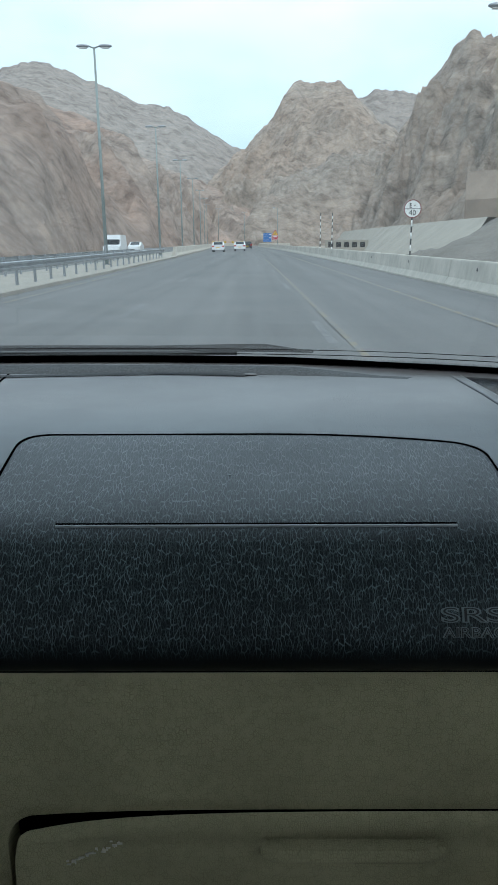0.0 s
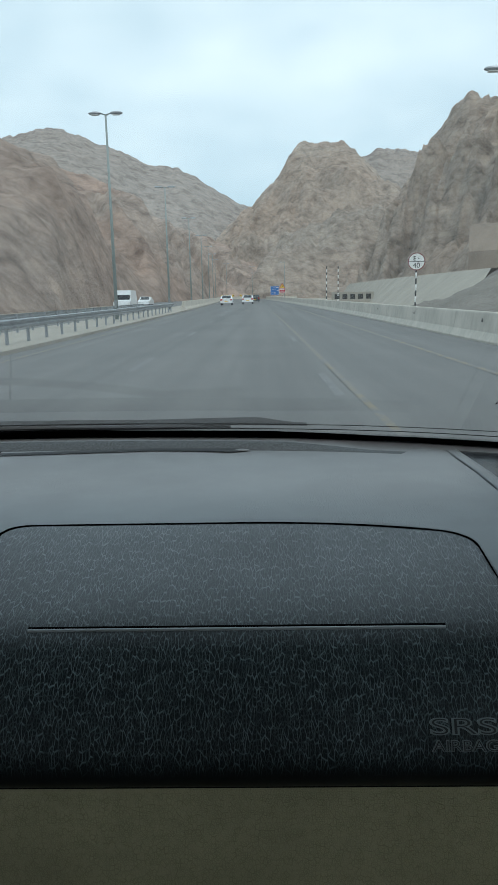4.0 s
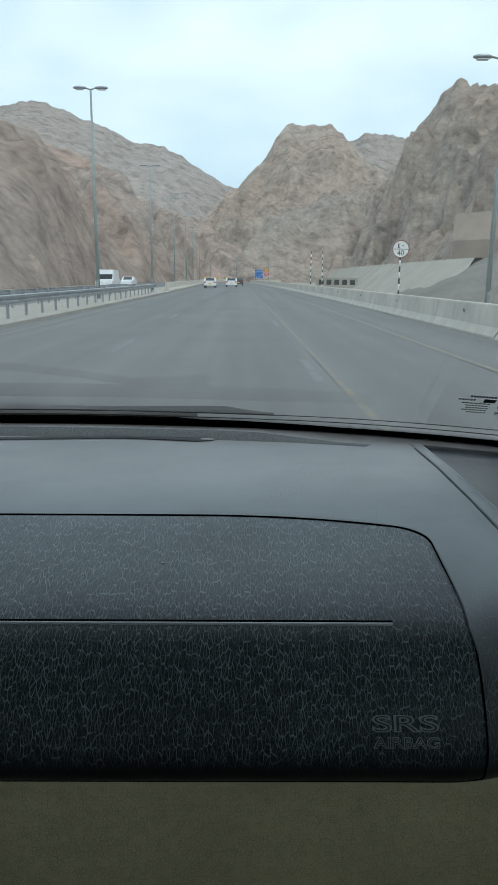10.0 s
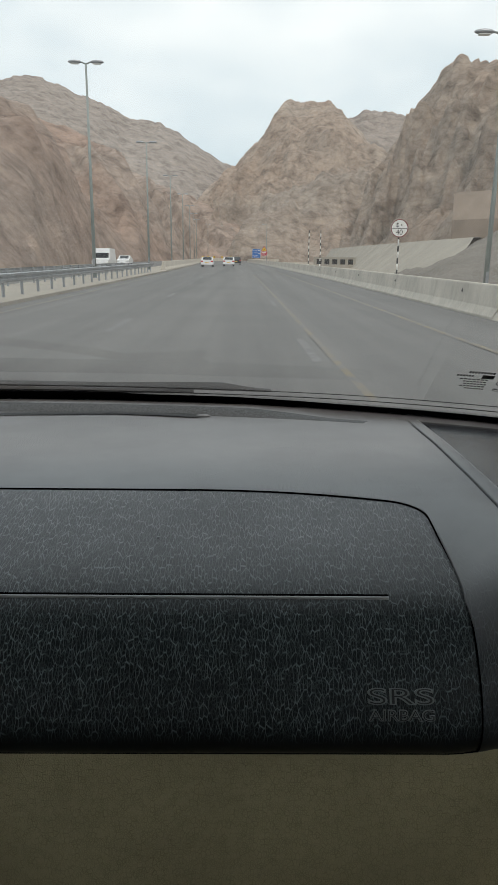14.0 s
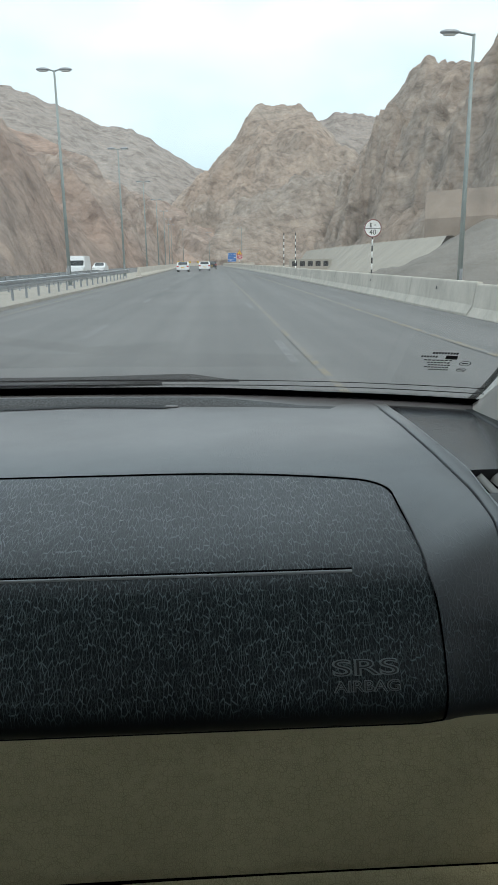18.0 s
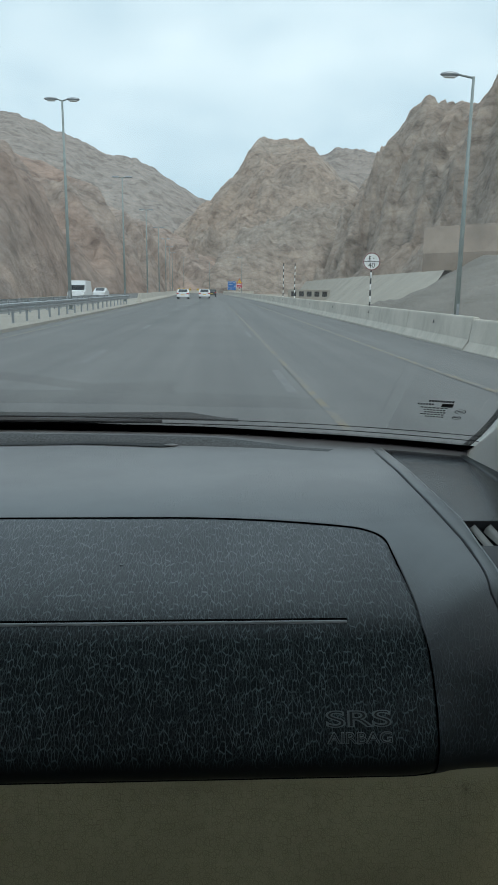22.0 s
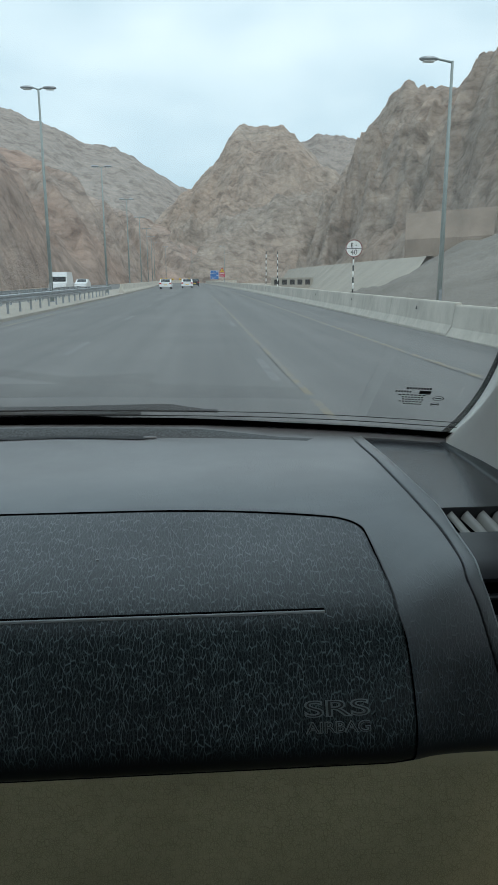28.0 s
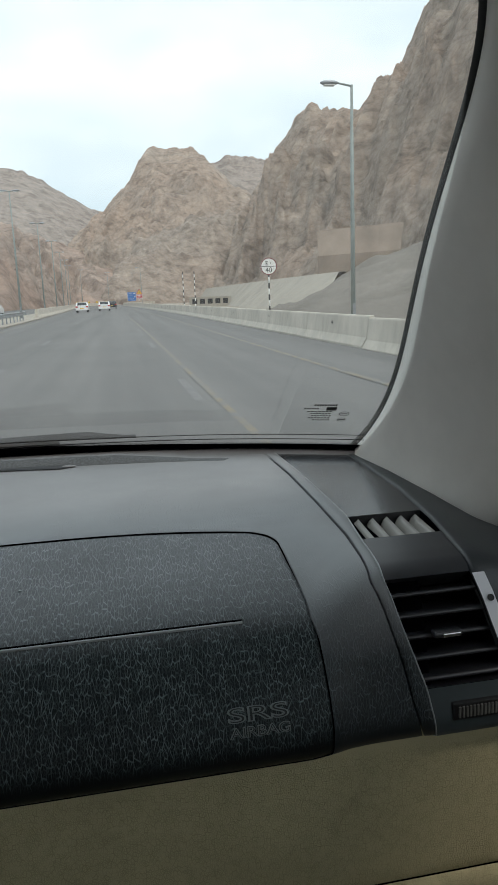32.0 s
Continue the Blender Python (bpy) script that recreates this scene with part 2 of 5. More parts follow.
INK = plain("black_ink", (0.01, 0.01, 0.012), 0.6, 0, 0.02, 20)
SCRATCH = plain("pale_scratch", (0.75, 0.71, 0.62), 0.8, 0, 0.2, 90)
CAR_SHELL = plain("car_cabin_trim", (0.17, 0.155, 0.125), 0.8, 0, 0.05, 6)
STEEL = plain("galvanised_steel", (0.34, 0.36, 0.38), 0.45, 0.7, 0.18, 3)
POLE = plain("grey_green_painted_pole", (0.24, 0.28, 0.27), 0.55, 0.0, 0.15, 2)
WHITE_PAINT = plain("white_sign_paint", (0.78, 0.78, 0.76), 0.5, 0, 0.05, 4)
BLUE_SIGN = plain("blue_sign_sheet", (0.012, 0.13, 0.42), 0.4, 0, 0.06, 2)
RED_FADED = plain("faded_red_sheet", (0.22, 0.06, 0.06), 0.5, 0, 0.1, 3)
RED_SIGN = plain("red_sign_sheet", (0.42, 0.02, 0.045), 0.4, 0, 0.06, 2)
YELLOW_SIGN = plain("yellow_sign_sheet", (0.75, 0.48, 0.03), 0.4, 0, 0.06, 2)
BLACK_SIGN = plain("black_sign_sheet", (0.015, 0.015, 0.015), 0.5, 0, 0.06, 2)
CAR_WHITE = plain("white_car_paint", (0.75, 0.76, 0.77), 0.25, 0, 0.03, 1)
CAR_DARK = plain("dark_car_paint", (0.02, 0.022, 0.026), 0.22, 0, 0.05, 1)
CAR_GLASS = plain("dark_car_window", (0.015, 0.02, 0.024), 0.08, 0, 0.02, 1)
TAIL_RED = plain("red_tail_lamp", (0.45, 0.01, 0.01), 0.25, 0, 0.02, 1)


def concrete_mat(name, color, stain=0.25, scale=0.9):
    m, nt, b = nodes_of(name)
    v = coords(nt)
    big = noise_tex(nt, v, scale, 6, 0.6)
    tall = noise_tex(nt, coords(nt, (3, 3, 0.25)), 1.6, 4)
    col = ramp(nt, big, [(0.3, tuple(c * (1 - stain) for c in color)), (0.65, color), (0.9, tuple(min(1, c * 1.12) for c in color))])
    col = mixc(nt, 0.2, col, ramp(nt, tall, [(0.35, (0.55, 0.53, 0.5)), (0.6, (1, 1, 1))]), "MULTIPLY")
    nt.links.new(col, b.inputs["Base Color"])
    b.inputs["Roughness"].default_value = 0.9
    n1 = bump(nt, b, noise_tex(nt, v, 40, 4), 0.4, 0.01)
    bump(nt, b, big, 0.3, 0.05, n1)
    return m


CONCRETE = concrete_mat("barrier_concrete", (0.60, 0.555, 0.485))
SLOPE_CONCRETE = concrete_mat("slope_concrete", (0.375, 0.345, 0.295), 0.2, 0.25)
BRIDGE_CONCRETE = concrete_mat("bridge_concrete", (0.42, 0.41, 0.39), 0.15, 0.3)
BLOCK = concrete_mat("wall_block_concrete", (0.36, 0.37, 0.36), 0.22, 0.5)
CUT_ROCK = concrete_mat("cut_wall_stone", (0.34, 0.275, 0.225), 0.35, 0.12)


def asphalt_mat():
    m, nt, b = nodes_of("worn_asphalt")
    v = coords(nt)
    lane = noise_tex(nt, coords(nt, (1.1, 0.02, 1)), 1.0, 4)
    grain = noise_tex(nt, v, 60, 3)
    patch = noise_tex(nt, v, 0.25, 5)
    col = ramp(nt, lane, [(0.3, (0.108, 0.109, 0.108)), (0.7, (0.166, 0.165, 0.161))])
    col = mixc(nt, 0.5, col, ramp(nt, patch, [(0.3, (0.75, 0.75, 0.75)), (0.7, (1.12, 1.1, 1.08))]), "MULTIPLY")
    col = mixc(nt, 0.3, col, ramp(nt, grain, [(0.3, (0.6, 0.6, 0.6)), (0.7, (1.25, 1.25, 1.25))]), "MULTIPLY")
    nt.links.new(col, b.inputs["Base Color"])
    b.inputs["Roughness"].default_value = 0.85
    bump(nt, b, grain, 0.5, 0.006)
    return m


ASPHALT = asphalt_mat()


def worn_paint(name, color, wear):
    m, nt, b = nodes_of(name)
    f = noise_tex(nt, coords(nt), 3.0, 6, 0.7)
    col = ramp(nt, f, [(wear - 0.12, (0.145, 0.146, 0.146)), (wear + 0.12, color)])
    nt.links.new(col, b.inputs["Base Color"])
    b.inputs["Roughness"].default_value = 0.8
    return m


LINE_WHITE = worn_paint("worn_white_line", (0.22, 0.22, 0.21), 0.60)
HATCH_WHITE = worn_paint("white_hatch_paint", (0.55, 0.55, 0.53), 0.42)
LINE_YELLOW = worn_paint("worn_yellow_line", (0.22, 0.18, 0.11), 0.54)


def rock_mat(name, dark, mid, light, scale, tint, crack=0.28):
    m, nt, b = nodes_of(name)
    v = coords(nt)
    big = noise_tex(nt, v, 0.012 * scale, 6, 0.62, 0.6)
    strata = noise_tex(nt, coords(nt, (0.9, 0.9, 1.5), (0.75, 0.5, 0.2)), 0.075 * scale, 10, 0.76, 0.9)
    fine = noise_tex(nt, v, 0.5 * scale, 6, 0.7)
    vo = nt.nodes.new("ShaderNodeTexVoronoi")
    vo.feature = "DISTANCE_TO_EDGE"
    vo.inputs["Scale"].default_value = 0.16 * scale
    nt.links.new(coords(nt, (1, 1, 1.7), (0.4, 0.2, 0)), vo.inputs["Vector"])
    col = ramp(nt, strata, [(0.32, dark), (0.47, mid), (0.58, mid), (0.74, light)])
    col = mixc(nt, ramp(nt, big, [(0.42, (0, 0, 0)), (0.62, (1, 1, 1))]), col, tint, "MULTIPLY")
    mott = noise_tex(nt, coords(nt, (1, 1, 1.3), (0.3, 0.6, 0)), 0.16 * scale, 5, 0.6, 0.4)
    col = mixc(nt, 0.6, col, ramp(nt, mott, [(0.36, (0.50, 0.47, 0.45)), (0.48, (0.95, 0.95, 0.95)), (0.66, (1.30, 1.27, 1.23))]), "MULTIPLY")
    col = mixc(nt, 0.45, col, ramp(nt, fine, [(0.32, (0.5, 0.48, 0.46)), (0.48, (0.95, 0.95, 0.95)), (0.70, (1.3, 1.28, 1.24))]), "MULTIPLY")
    col = mixc(nt, crack, col, ramp(nt, vo.outputs["Distance"], [(0.0, (0.5, 0.48, 0.46)), (0.10, (1, 1, 1))]), "MULTIPLY")
    nt.links.new(col, b.inputs["Base Color"])
    b.inputs["Roughness"].default_value = 0.95
    n1 = bump(nt, b, strata, 0.9, 4.0)
    bump(nt, b, fine, 0.8, 0.8, n1)
    return m


ROCK_NEAR = rock_mat("brown_fractured_rock", (0.253, 0.209, 0.176), (0.440, 0.369, 0.314), (0.605, 0.528, 0.457), 1.0, (0.98, 0.90, 0.85))
ROCK_RED = rock_mat("reddish_scree_slope", (0.286, 0.220, 0.187), (0.451, 0.358, 0.303), (0.572, 0.473, 0.407), 0.8, (1.0, 0.89, 0.84))
# far rock: aerial haze put into the colour, greyer and with less contrast
ROCK_FAR = rock_mat("hazed_far_rock", (0.237, 0.204, 0.182), (0.325, 0.281, 0.253), (0.407, 0.363, 0.325), 0.5, (0.95, 0.93, 0.92), 0.1)


def gravel_mat(name="sandy_gravel", lo=(0.30, 0.25, 0.20), hi=(0.44, 0.39, 0.33), dark=0.6):
    m, nt, b = nodes_of(name)
    v = coords(nt)
    big = noise_tex(nt, v, 0.08, 6)
    fine = noise_tex(nt, v, 6, 5, 0.7)
    col = ramp(nt, big, [(0.3, lo), (0.7, hi)])
    col = mixc(nt, 0.7, col, ramp(nt, fine, [(0.3, (dark, dark * 0.97, dark * 0.94)), (0.7, (1.2, 1.2, 1.2))]), "MULTIPLY")
    nt.links.new(col, b.inputs["Base Color"])
    b.inputs["Roughness"].default_value = 0.95
    bump(nt, b, fine, 0.8, 0.1)
    return m


GRAVEL = gravel_mat()
RUBBLE = gravel_mat("dark_rubble", (0.15, 0.135, 0.115), (0.27, 0.245, 0.215), 0.35)


def glass_mat():
    m = bpy.data.materials.new("windscreen_glass")
    m.use_nodes = True
    nt = m.node_tree
    for n in list(nt.nodes):
        nt.nodes.remove(n)
    out = nt.nodes.new("ShaderNodeOutputMaterial")
    mix = nt.nodes.new("ShaderNodeMixShader")
    tr = nt.nodes.new("ShaderNodeBsdfTransparent")
    tr.inputs["Color"].default_value = (0.93, 0.965, 0.96, 1)
    gl = nt.nodes.new("ShaderNodeBsdfGlossy")
    gl.inputs["Roughness"].default_value = 0.03
    fr = nt.nodes.new("ShaderNodeFresnel")
    fr.inputs["IOR"].default_value = 1.16
    # a faint milky film added to the glass, for glare and haze over the view
    veil = nt.nodes.new("ShaderNodeBsdfTranslucent")
    veil.inputs["Color"].default_value = (0.86, 0.87, 0.86, 1)
    film = nt.nodes.new("ShaderNodeMixShader")
    nt.links.new(ramp(nt, noise_tex(nt, coords(nt), 5.0, 4), [(0.3, (0.042, 0.042, 0.042)), (0.7, (0.068, 0.068, 0.068))]), film.inputs["Fac"])
    nt.links.new(fr.outputs["Fac"], mix.inputs["Fac"])
    nt.links.new(tr.outputs["BSDF"], film.inputs[1])
    nt.links.new(veil.outputs["BSDF"], film.inputs[2])
    nt.links.new(film.outputs["Shader"], mix.inputs[1])
    nt.links.new(gl.outputs["BSDF"], mix.inputs[2])
    nt.links.new(mix.outputs["Shader"], out.inputs["Surface"])
    return m


GLASS = glass_mat()


# ---- mesh helpers ----
def mesh_of(name, verts, faces, mat, smooth=True):
    me = bpy.data.meshes.new(name)
    me.from_pydata([tuple(v) for v in verts], [], faces)
    me.materials.append(mat)
    if smooth:
        me.polygons.foreach_set("use_smooth", [True] * len(me.polygons))
    me.update()
    return me


def piece(name, me, parent=None, label="", at=None):
    ob = new(name, me)
    if parent is not None:
        ob.parent = parent
    if at is not None:
        ob.matrix_basis = at
    if label:
        ob["label"] = label
    return ob


def part(name, bm, mat, parent=None, label="", smooth=False):
    me = bpy.data.meshes.new(name)
    bmesh.ops.recalc_face_normals(bm, faces=bm.faces)
    bm.to_mesh(me)
    bm.free()
    me.materials.append(mat)
    if smooth:
        me.polygons.foreach_set("use_smooth", [True] * len(me.polygons))
    return piece(name, me, parent, label)


def thing(name, label, category, group="", kind="", at=None):
    ob = new(name)
    if at is not None:
        ob.matrix_basis = at
    return tagged(ob, label, category, group, kind)


def box(bm, lo, hi, bev=0.0, m=None):
    """A block between two corners, with bevelled edges."""
    c = [(a + b) / 2 for a, b in zip(lo, hi)]
    s = [abs(b - a) for a, b in zip(lo, hi)]
    mat = Matrix.Translation(c) @ Matrix.Diagonal((*s, 1))
    if m is not None:
        mat = m @ mat
    r = bmesh.ops.create_cube(bm, size=1.0, matrix=mat)
    if bev > 0:
        es = {e for v in r["verts"] for e in v.link_edges}
        bmesh.ops.bevel(bm, geom=list(es), offset=bev, segments=2, affect="EDGES", profile=0.5)
    return bm


def blockbm(lo, hi, bev=0.0, m=None):
    return box(bmesh.new(), lo, hi, bev, m)


def tube(bm, p, q, r0, r1=None, n=12):
    p, q = Vector(p), Vector(q)
    d = q - p
    rot = d.to_track_quat("Z", "Y").to_matrix().to_4x4()
    bmesh.ops.create_cone(bm, cap_ends=True, segments=n, radius1=r0, radius2=r0 if r1 is None else r1, depth=d.length, matrix=Matrix.Translation((p + q) / 2) @ rot)
    return bm


def tubebm(p, q, r0, r1=None, n=12):
    return tube(bmesh.new(), p, q, r0, r1, n)


def grid_faces(nu, nv, wrap=False):
    f = []
    for i in range(nu - 1):
        for j in range(nv if wrap else nv - 1):
            k = (j + 1) % nv
            f.append((i * nv + j, i * nv + k, (i + 1) * nv + k, (i + 1) * nv + j))
    return f


def strip(name, rows, mat, parent=None, label="", smooth=True, wrap=False):
    """A sheet through rows of points (all of one length)."""
    nu, nv = len(rows), len(rows[0])
    return piece(name, mesh_of(name, [p for r in rows for p in r], grid_faces(nu, nv, wrap), mat, smooth), parent, label)


def interp(x, pts):
    return float(np.interp(x, [p[0] for p in pts], [p[1] for p in pts]))


def smooth_interp(x, pts):
    """Through the points with rounded corners: the mean over a small span."""
    w = (pts[-1][0] - pts[0][0]) * 0.012
    return sum(interp(x + k * w, pts) for k in (-1, -0.5, 0, 0.5, 1)) / 5


def letters(name, text, size, mat, parent, m, depth=0.002, align="CENTER", label="", spacing=1.0, bevel=0.0, swell=0.0):
    cu = bpy.data.curves.new(name, "FONT")
    cu.body, cu.size, cu.extrude, cu.align_x, cu.align_y = text, size, depth, align, "CENTER"
    cu.space_character = spacing
    cu.bevel_depth, cu.offset = bevel, swell
    tmp = bpy.data.objects.new(name, cu)
    scene.collection.objects.link(tmp)
    bpy.context.view_layer.update()
    me = bpy.data.meshes.new_from_object(tmp.evaluated_get(bpy.context.evaluated_depsgraph_get()))
    bpy.data.objects.remove(tmp)
    me.materials.clear()
    me.materials.append(mat)
    return piece(name, me, parent, label, m)


# ---- the lie of the land ----
CURVE_START, CURVE_R, SWAY = 215.0, 130.0, 0.00010


def rise(y):
    return 0.009 * (max(0.0, min(y, 330.0) - 12.0)) if y > 0 else 0.0


def sway(s):
    """The road drifts gently to the left before it bends to the right."""
    return -SWAY * max(0.0, s) ** 2


def heading(s):
    return 2 * SWAY * max(0.0, s) if s <= CURVE_START else 2 * SWAY * CURVE_START - (s - CURVE_START) / CURVE_R


def along(s, off, up=0.0):
    """A point of the road: s metres on from the parked car, off metres to the right of its axis."""
    if s <= CURVE_START:
        return Vector((off + sway(s), s, rise(s) + up))
    a, h = (s - CURVE_START) / CURVE_R, heading(CURVE_START)
    r = CURVE_R - off
    x, y = CURVE_R - r * math.cos(a), r * math.sin(a)
    return Vector((sway(CURVE_START) + x * math.cos(h) - y * math.sin(h), CURVE_START + x * math.sin(h) + y * math.cos(h), rise(s) + up))


S_STEPS = [-500 + 20 * i for i in range(25)] + [0 + 6 * i for i in range(33)] + [198 + 4 * i for i in range(48)]


def sweep(name, section, mat, parent=None, label="", s0=-500, s1=380, smooth=False, steps=None):
    rows = [[along(s, o, u) for o, u in section] for s in (steps or S_STEPS) if s0 <= s <= s1]
    return strip(name, rows, mat, parent, label, smooth)


# ground: one sheet out to the horizon
gx = [-3000, -1200, -500, -250, -120, -60, -30, -12, 0, 12, 30, 60, 120, 250, 500, 1200, 3000]
gy = [-3000, -1200, -500, -250, -120, -60, -20, 0, 12, 40, 80, 120, 160, 200, 240, 280, 330, 500, 1200, 3000]
ground = piece("ground", mesh_of("ground", [(x, y, rise(y) - 0.12) for y in gy for x in gx], grid_faces(len(gy), len(gx)), GRAVEL))
tagged(ground, "pale sandy gravel ground of a dry valley", "ground", kind="structure")

road = sweep("road", [(-6.9, -0.02), (-6.9, 0.03), (0, 0.06), (6.48, 0.03), (6.48, -0.05)], ASPHALT)
tagged(road, "worn grey asphalt carriageway with faded lines", "road", kind="structure")
road_far = sweep("road_opposite", [(-23.5, -0.05), (-23.5, 0.03), (-17, 0.06), (-10.6, 0.03), (-10.6, -0.05)], ASPHALT)
tagged(road_far, "grey asphalt carriageway beyond the median", "road", kind="structure")
median = sweep("median", [(-10.6, -0.05), (-10.6, 0.16), (-7.1, 0.16), (-6.9, 0.14), (-6.9, -0.05)], SLOPE_CONCRETE)
tagged(median, "pale concrete median with a low kerb", "median", kind="structure")


def road_z(off):
    return 0.06 - 0.03 * abs(off) / 7.0 + 0.004


def painted(name, o, w, s0, s1, mat, n=2):
    steps = [s0 + (s1 - s0) * i / (n - 1) for i in range(n)]
    return strip(name, [[along(s, o - w / 2, road_z(o)), along(s, o + w / 2, road_z(o))] for s in steps], mat, road, smooth=False)


for i in range(16):
    painted("lane_dash", -2.6, 0.15, 14 + 12 * i - 24, 17 + 12 * i - 24, LINE_WHITE)
for i in range(10):
    painted("lane_dash", 1.15, 0.14, 22 + 12 * i - 24, 25 + 12 * i - 24, LINE_WHITE)
painted("edge_line", 4.25, 0.14, -480, 0, LINE_YELLOW, 20)
painted("edge_line", 4.25, 0.14, 0, 260, LINE_YELLOW, 60)
painted("edge_line", -6.2, 0.14, -480, 0, LINE_YELLOW, 20)
painted("edge_line", -6.2, 0.14, 0, 260, LINE_YELLOW, 60)
for i in range(14):
    y0 = -104 + 3.2 * i
    strip("hatch_bar", [[along(y0 + 0.9 * k, 2.5 + (1.0 + 0.16 * i) * k, road_z(4.0)), along(y0 + 0.9 * k + 0.5, 2.5 + (1.0 + 0.16 * i) * k, road_z(4.0))] for k in (0, 0.5, 1)], HATCH_WHITE, road, smooth=False)
for i in range(9):
    y0 = 168 + 4.0 * i
    strip("hatch_bar", [[along(y0 + 0.6 * k, -6.0 + (2.6 - 0.12 * i) * k, road_z(4.0)), along(y0 + 0.6 * k + 0.7, -6.0 + (2.6 - 0.12 * i) * k, road_z(4.0))] for k in (0, 0.5, 1)], HATCH_WHITE, road, smooth=False)
painted("old_line", 1.42, 0.10, -60, 60, LINE_YELLOW, 20)

# ---- mountains ----
def massif(name, label, crest, r_base, r_crest, mat, az0, az1, ncol, nrow, rough, seed, foot=0.0, power=1.0, cliff=0.0):
    """A rock massif as a height field round the valley: crest rises (degrees, slope) as its skyline runs, from a foot at r_base to a crest at r_crest."""
    verts = []
    for i in range(nrow):
        u = i / (nrow - 1) * 1.25
        for j in range(ncol):
            az = az0 + (az1 - az0) * j / (ncol - 1)
            rb, rc = interp(az, r_base), interp(az, r_crest)
            r = rb + (rc - rb) * u
            a = radians(az)
            x, y = r * math.sin(a), r * math.cos(a)
            top = max(2.0, smooth_interp(az, crest) * rc)
            g = rise(y) + foot
            if u <= 1:
                h = u ** power
                h = h + cliff * math.sin(2 * math.pi * u * 2.5 + 3 * noise.noise((x * 0.01, y * 0.01, seed))) * 0.03
            else:
                h = 1 - (u - 1) * 1.6
            d = (rc - rb)
            p = Vector((x, y, top * h)) * (1.0 / max(60.0, d))
            n = noise.fractal(p * 3.2 + Vector((seed, 0, 0)), 1.0, 2.1, 6) * 0.5
            q = Vector((x, y, top * h))
            ridge = (0.5 - abs(noise.fractal(q / 46.0 + Vector((0, seed, 0)), 0.9, 2.2, 5))) * 0.10
            edge = min(1.0, u * 4) * (1.0 - 0.8 * max(0.0, 1 - abs(u - 1) * 2.6))
            amp = min(top, 52.0)
            z = g + top * h + amp * (n * rough + ridge * rough * 1.6) * edge
            z += top * 0.035 * rough * noise.fractal((az * 1.1, seed, u * 2.0), 0.8, 2.1, 5) * max(0.0, 1 - abs(u - 1) * 4)
            z += (noise.noise(q / 9.0) * 1.0 + noise.noise(q / 3.7) * 0.55) * min(1.0, top / 40) * rough * 2.2 * min(1.0, u * 6) * (0.35 + 0.65 * edge)
            side = noise.noise(q / 22.0 + Vector((9, 9, seed))) * 3.5 * rough * edge
            verts.append((x + side * math.cos(a), y - side * math.sin(a), z if i else g - 3))
    ob = piece(name, mesh_of(name, verts, grid_faces(nrow, ncol), mat))
    return tagged(ob, label, "mountain", kind="structure")


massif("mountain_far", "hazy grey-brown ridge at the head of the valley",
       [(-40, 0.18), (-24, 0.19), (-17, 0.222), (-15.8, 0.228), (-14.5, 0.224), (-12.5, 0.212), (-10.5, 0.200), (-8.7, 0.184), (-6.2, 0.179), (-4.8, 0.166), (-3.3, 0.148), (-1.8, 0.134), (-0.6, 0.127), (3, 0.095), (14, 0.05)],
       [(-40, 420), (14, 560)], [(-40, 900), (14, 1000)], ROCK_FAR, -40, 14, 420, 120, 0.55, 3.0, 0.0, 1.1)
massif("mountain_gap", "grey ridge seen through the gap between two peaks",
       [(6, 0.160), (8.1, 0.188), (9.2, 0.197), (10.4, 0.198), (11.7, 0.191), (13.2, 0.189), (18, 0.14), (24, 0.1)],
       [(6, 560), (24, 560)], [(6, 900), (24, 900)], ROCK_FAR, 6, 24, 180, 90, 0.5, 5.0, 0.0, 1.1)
massif("mountain_peak", "brown rock peak with a blunt notched summit",
       [(-6, 0.03), (-3.8, 0.062), (-2.6, 0.092), (-0.5, 0.126), (0.4, 0.142), (1.5, 0.164), (2.6, 0.193), (3.4, 0.207), (4.0, 0.212), (4.7, 0.203), (5.5, 0.208), (6.4, 0.210), (7.0, 0.203), (7.9, 0.186), (10, 0.15), (13, 0.11), (18, 0.06)],
       [(-6, 300), (0, 270), (18, 290)], [(-6, 420), (4, 480), (18, 470)], ROCK_NEAR, -6, 18, 420, 200, 0.8, 11.0, 0.0, 0.9, 1.0)
massif("mountain_flank", "steep fractured brown rock flank beside the road",
       [(6, 0.02), (8.8, 0.045), (9.5, 0.082), (11.5, 0.146), (13.3, 0.193), (14.0, 0.213), (14.8, 0.234), (15.9, 0.249), (17.4, 0.253), (19.1, 0.248), (19.7, 0.242), (20.6, 0.264), (22.2, 0.285), (23.4, 0.32), (25, 0.385), (28, 0.44), (34, 0.42), (60, 0.26), (100, 0.16)],
       [(6, 275), (12, 235), (20, 185), (30, 120), (60, 75), (100, 70)], [(6, 330), (12, 330), (16, 320), (24, 300), (40, 240), (100, 200)], ROCK_NEAR, 6, 100, 620, 200, 0.8, 17.0, 0.0, 0.8, 1.0)
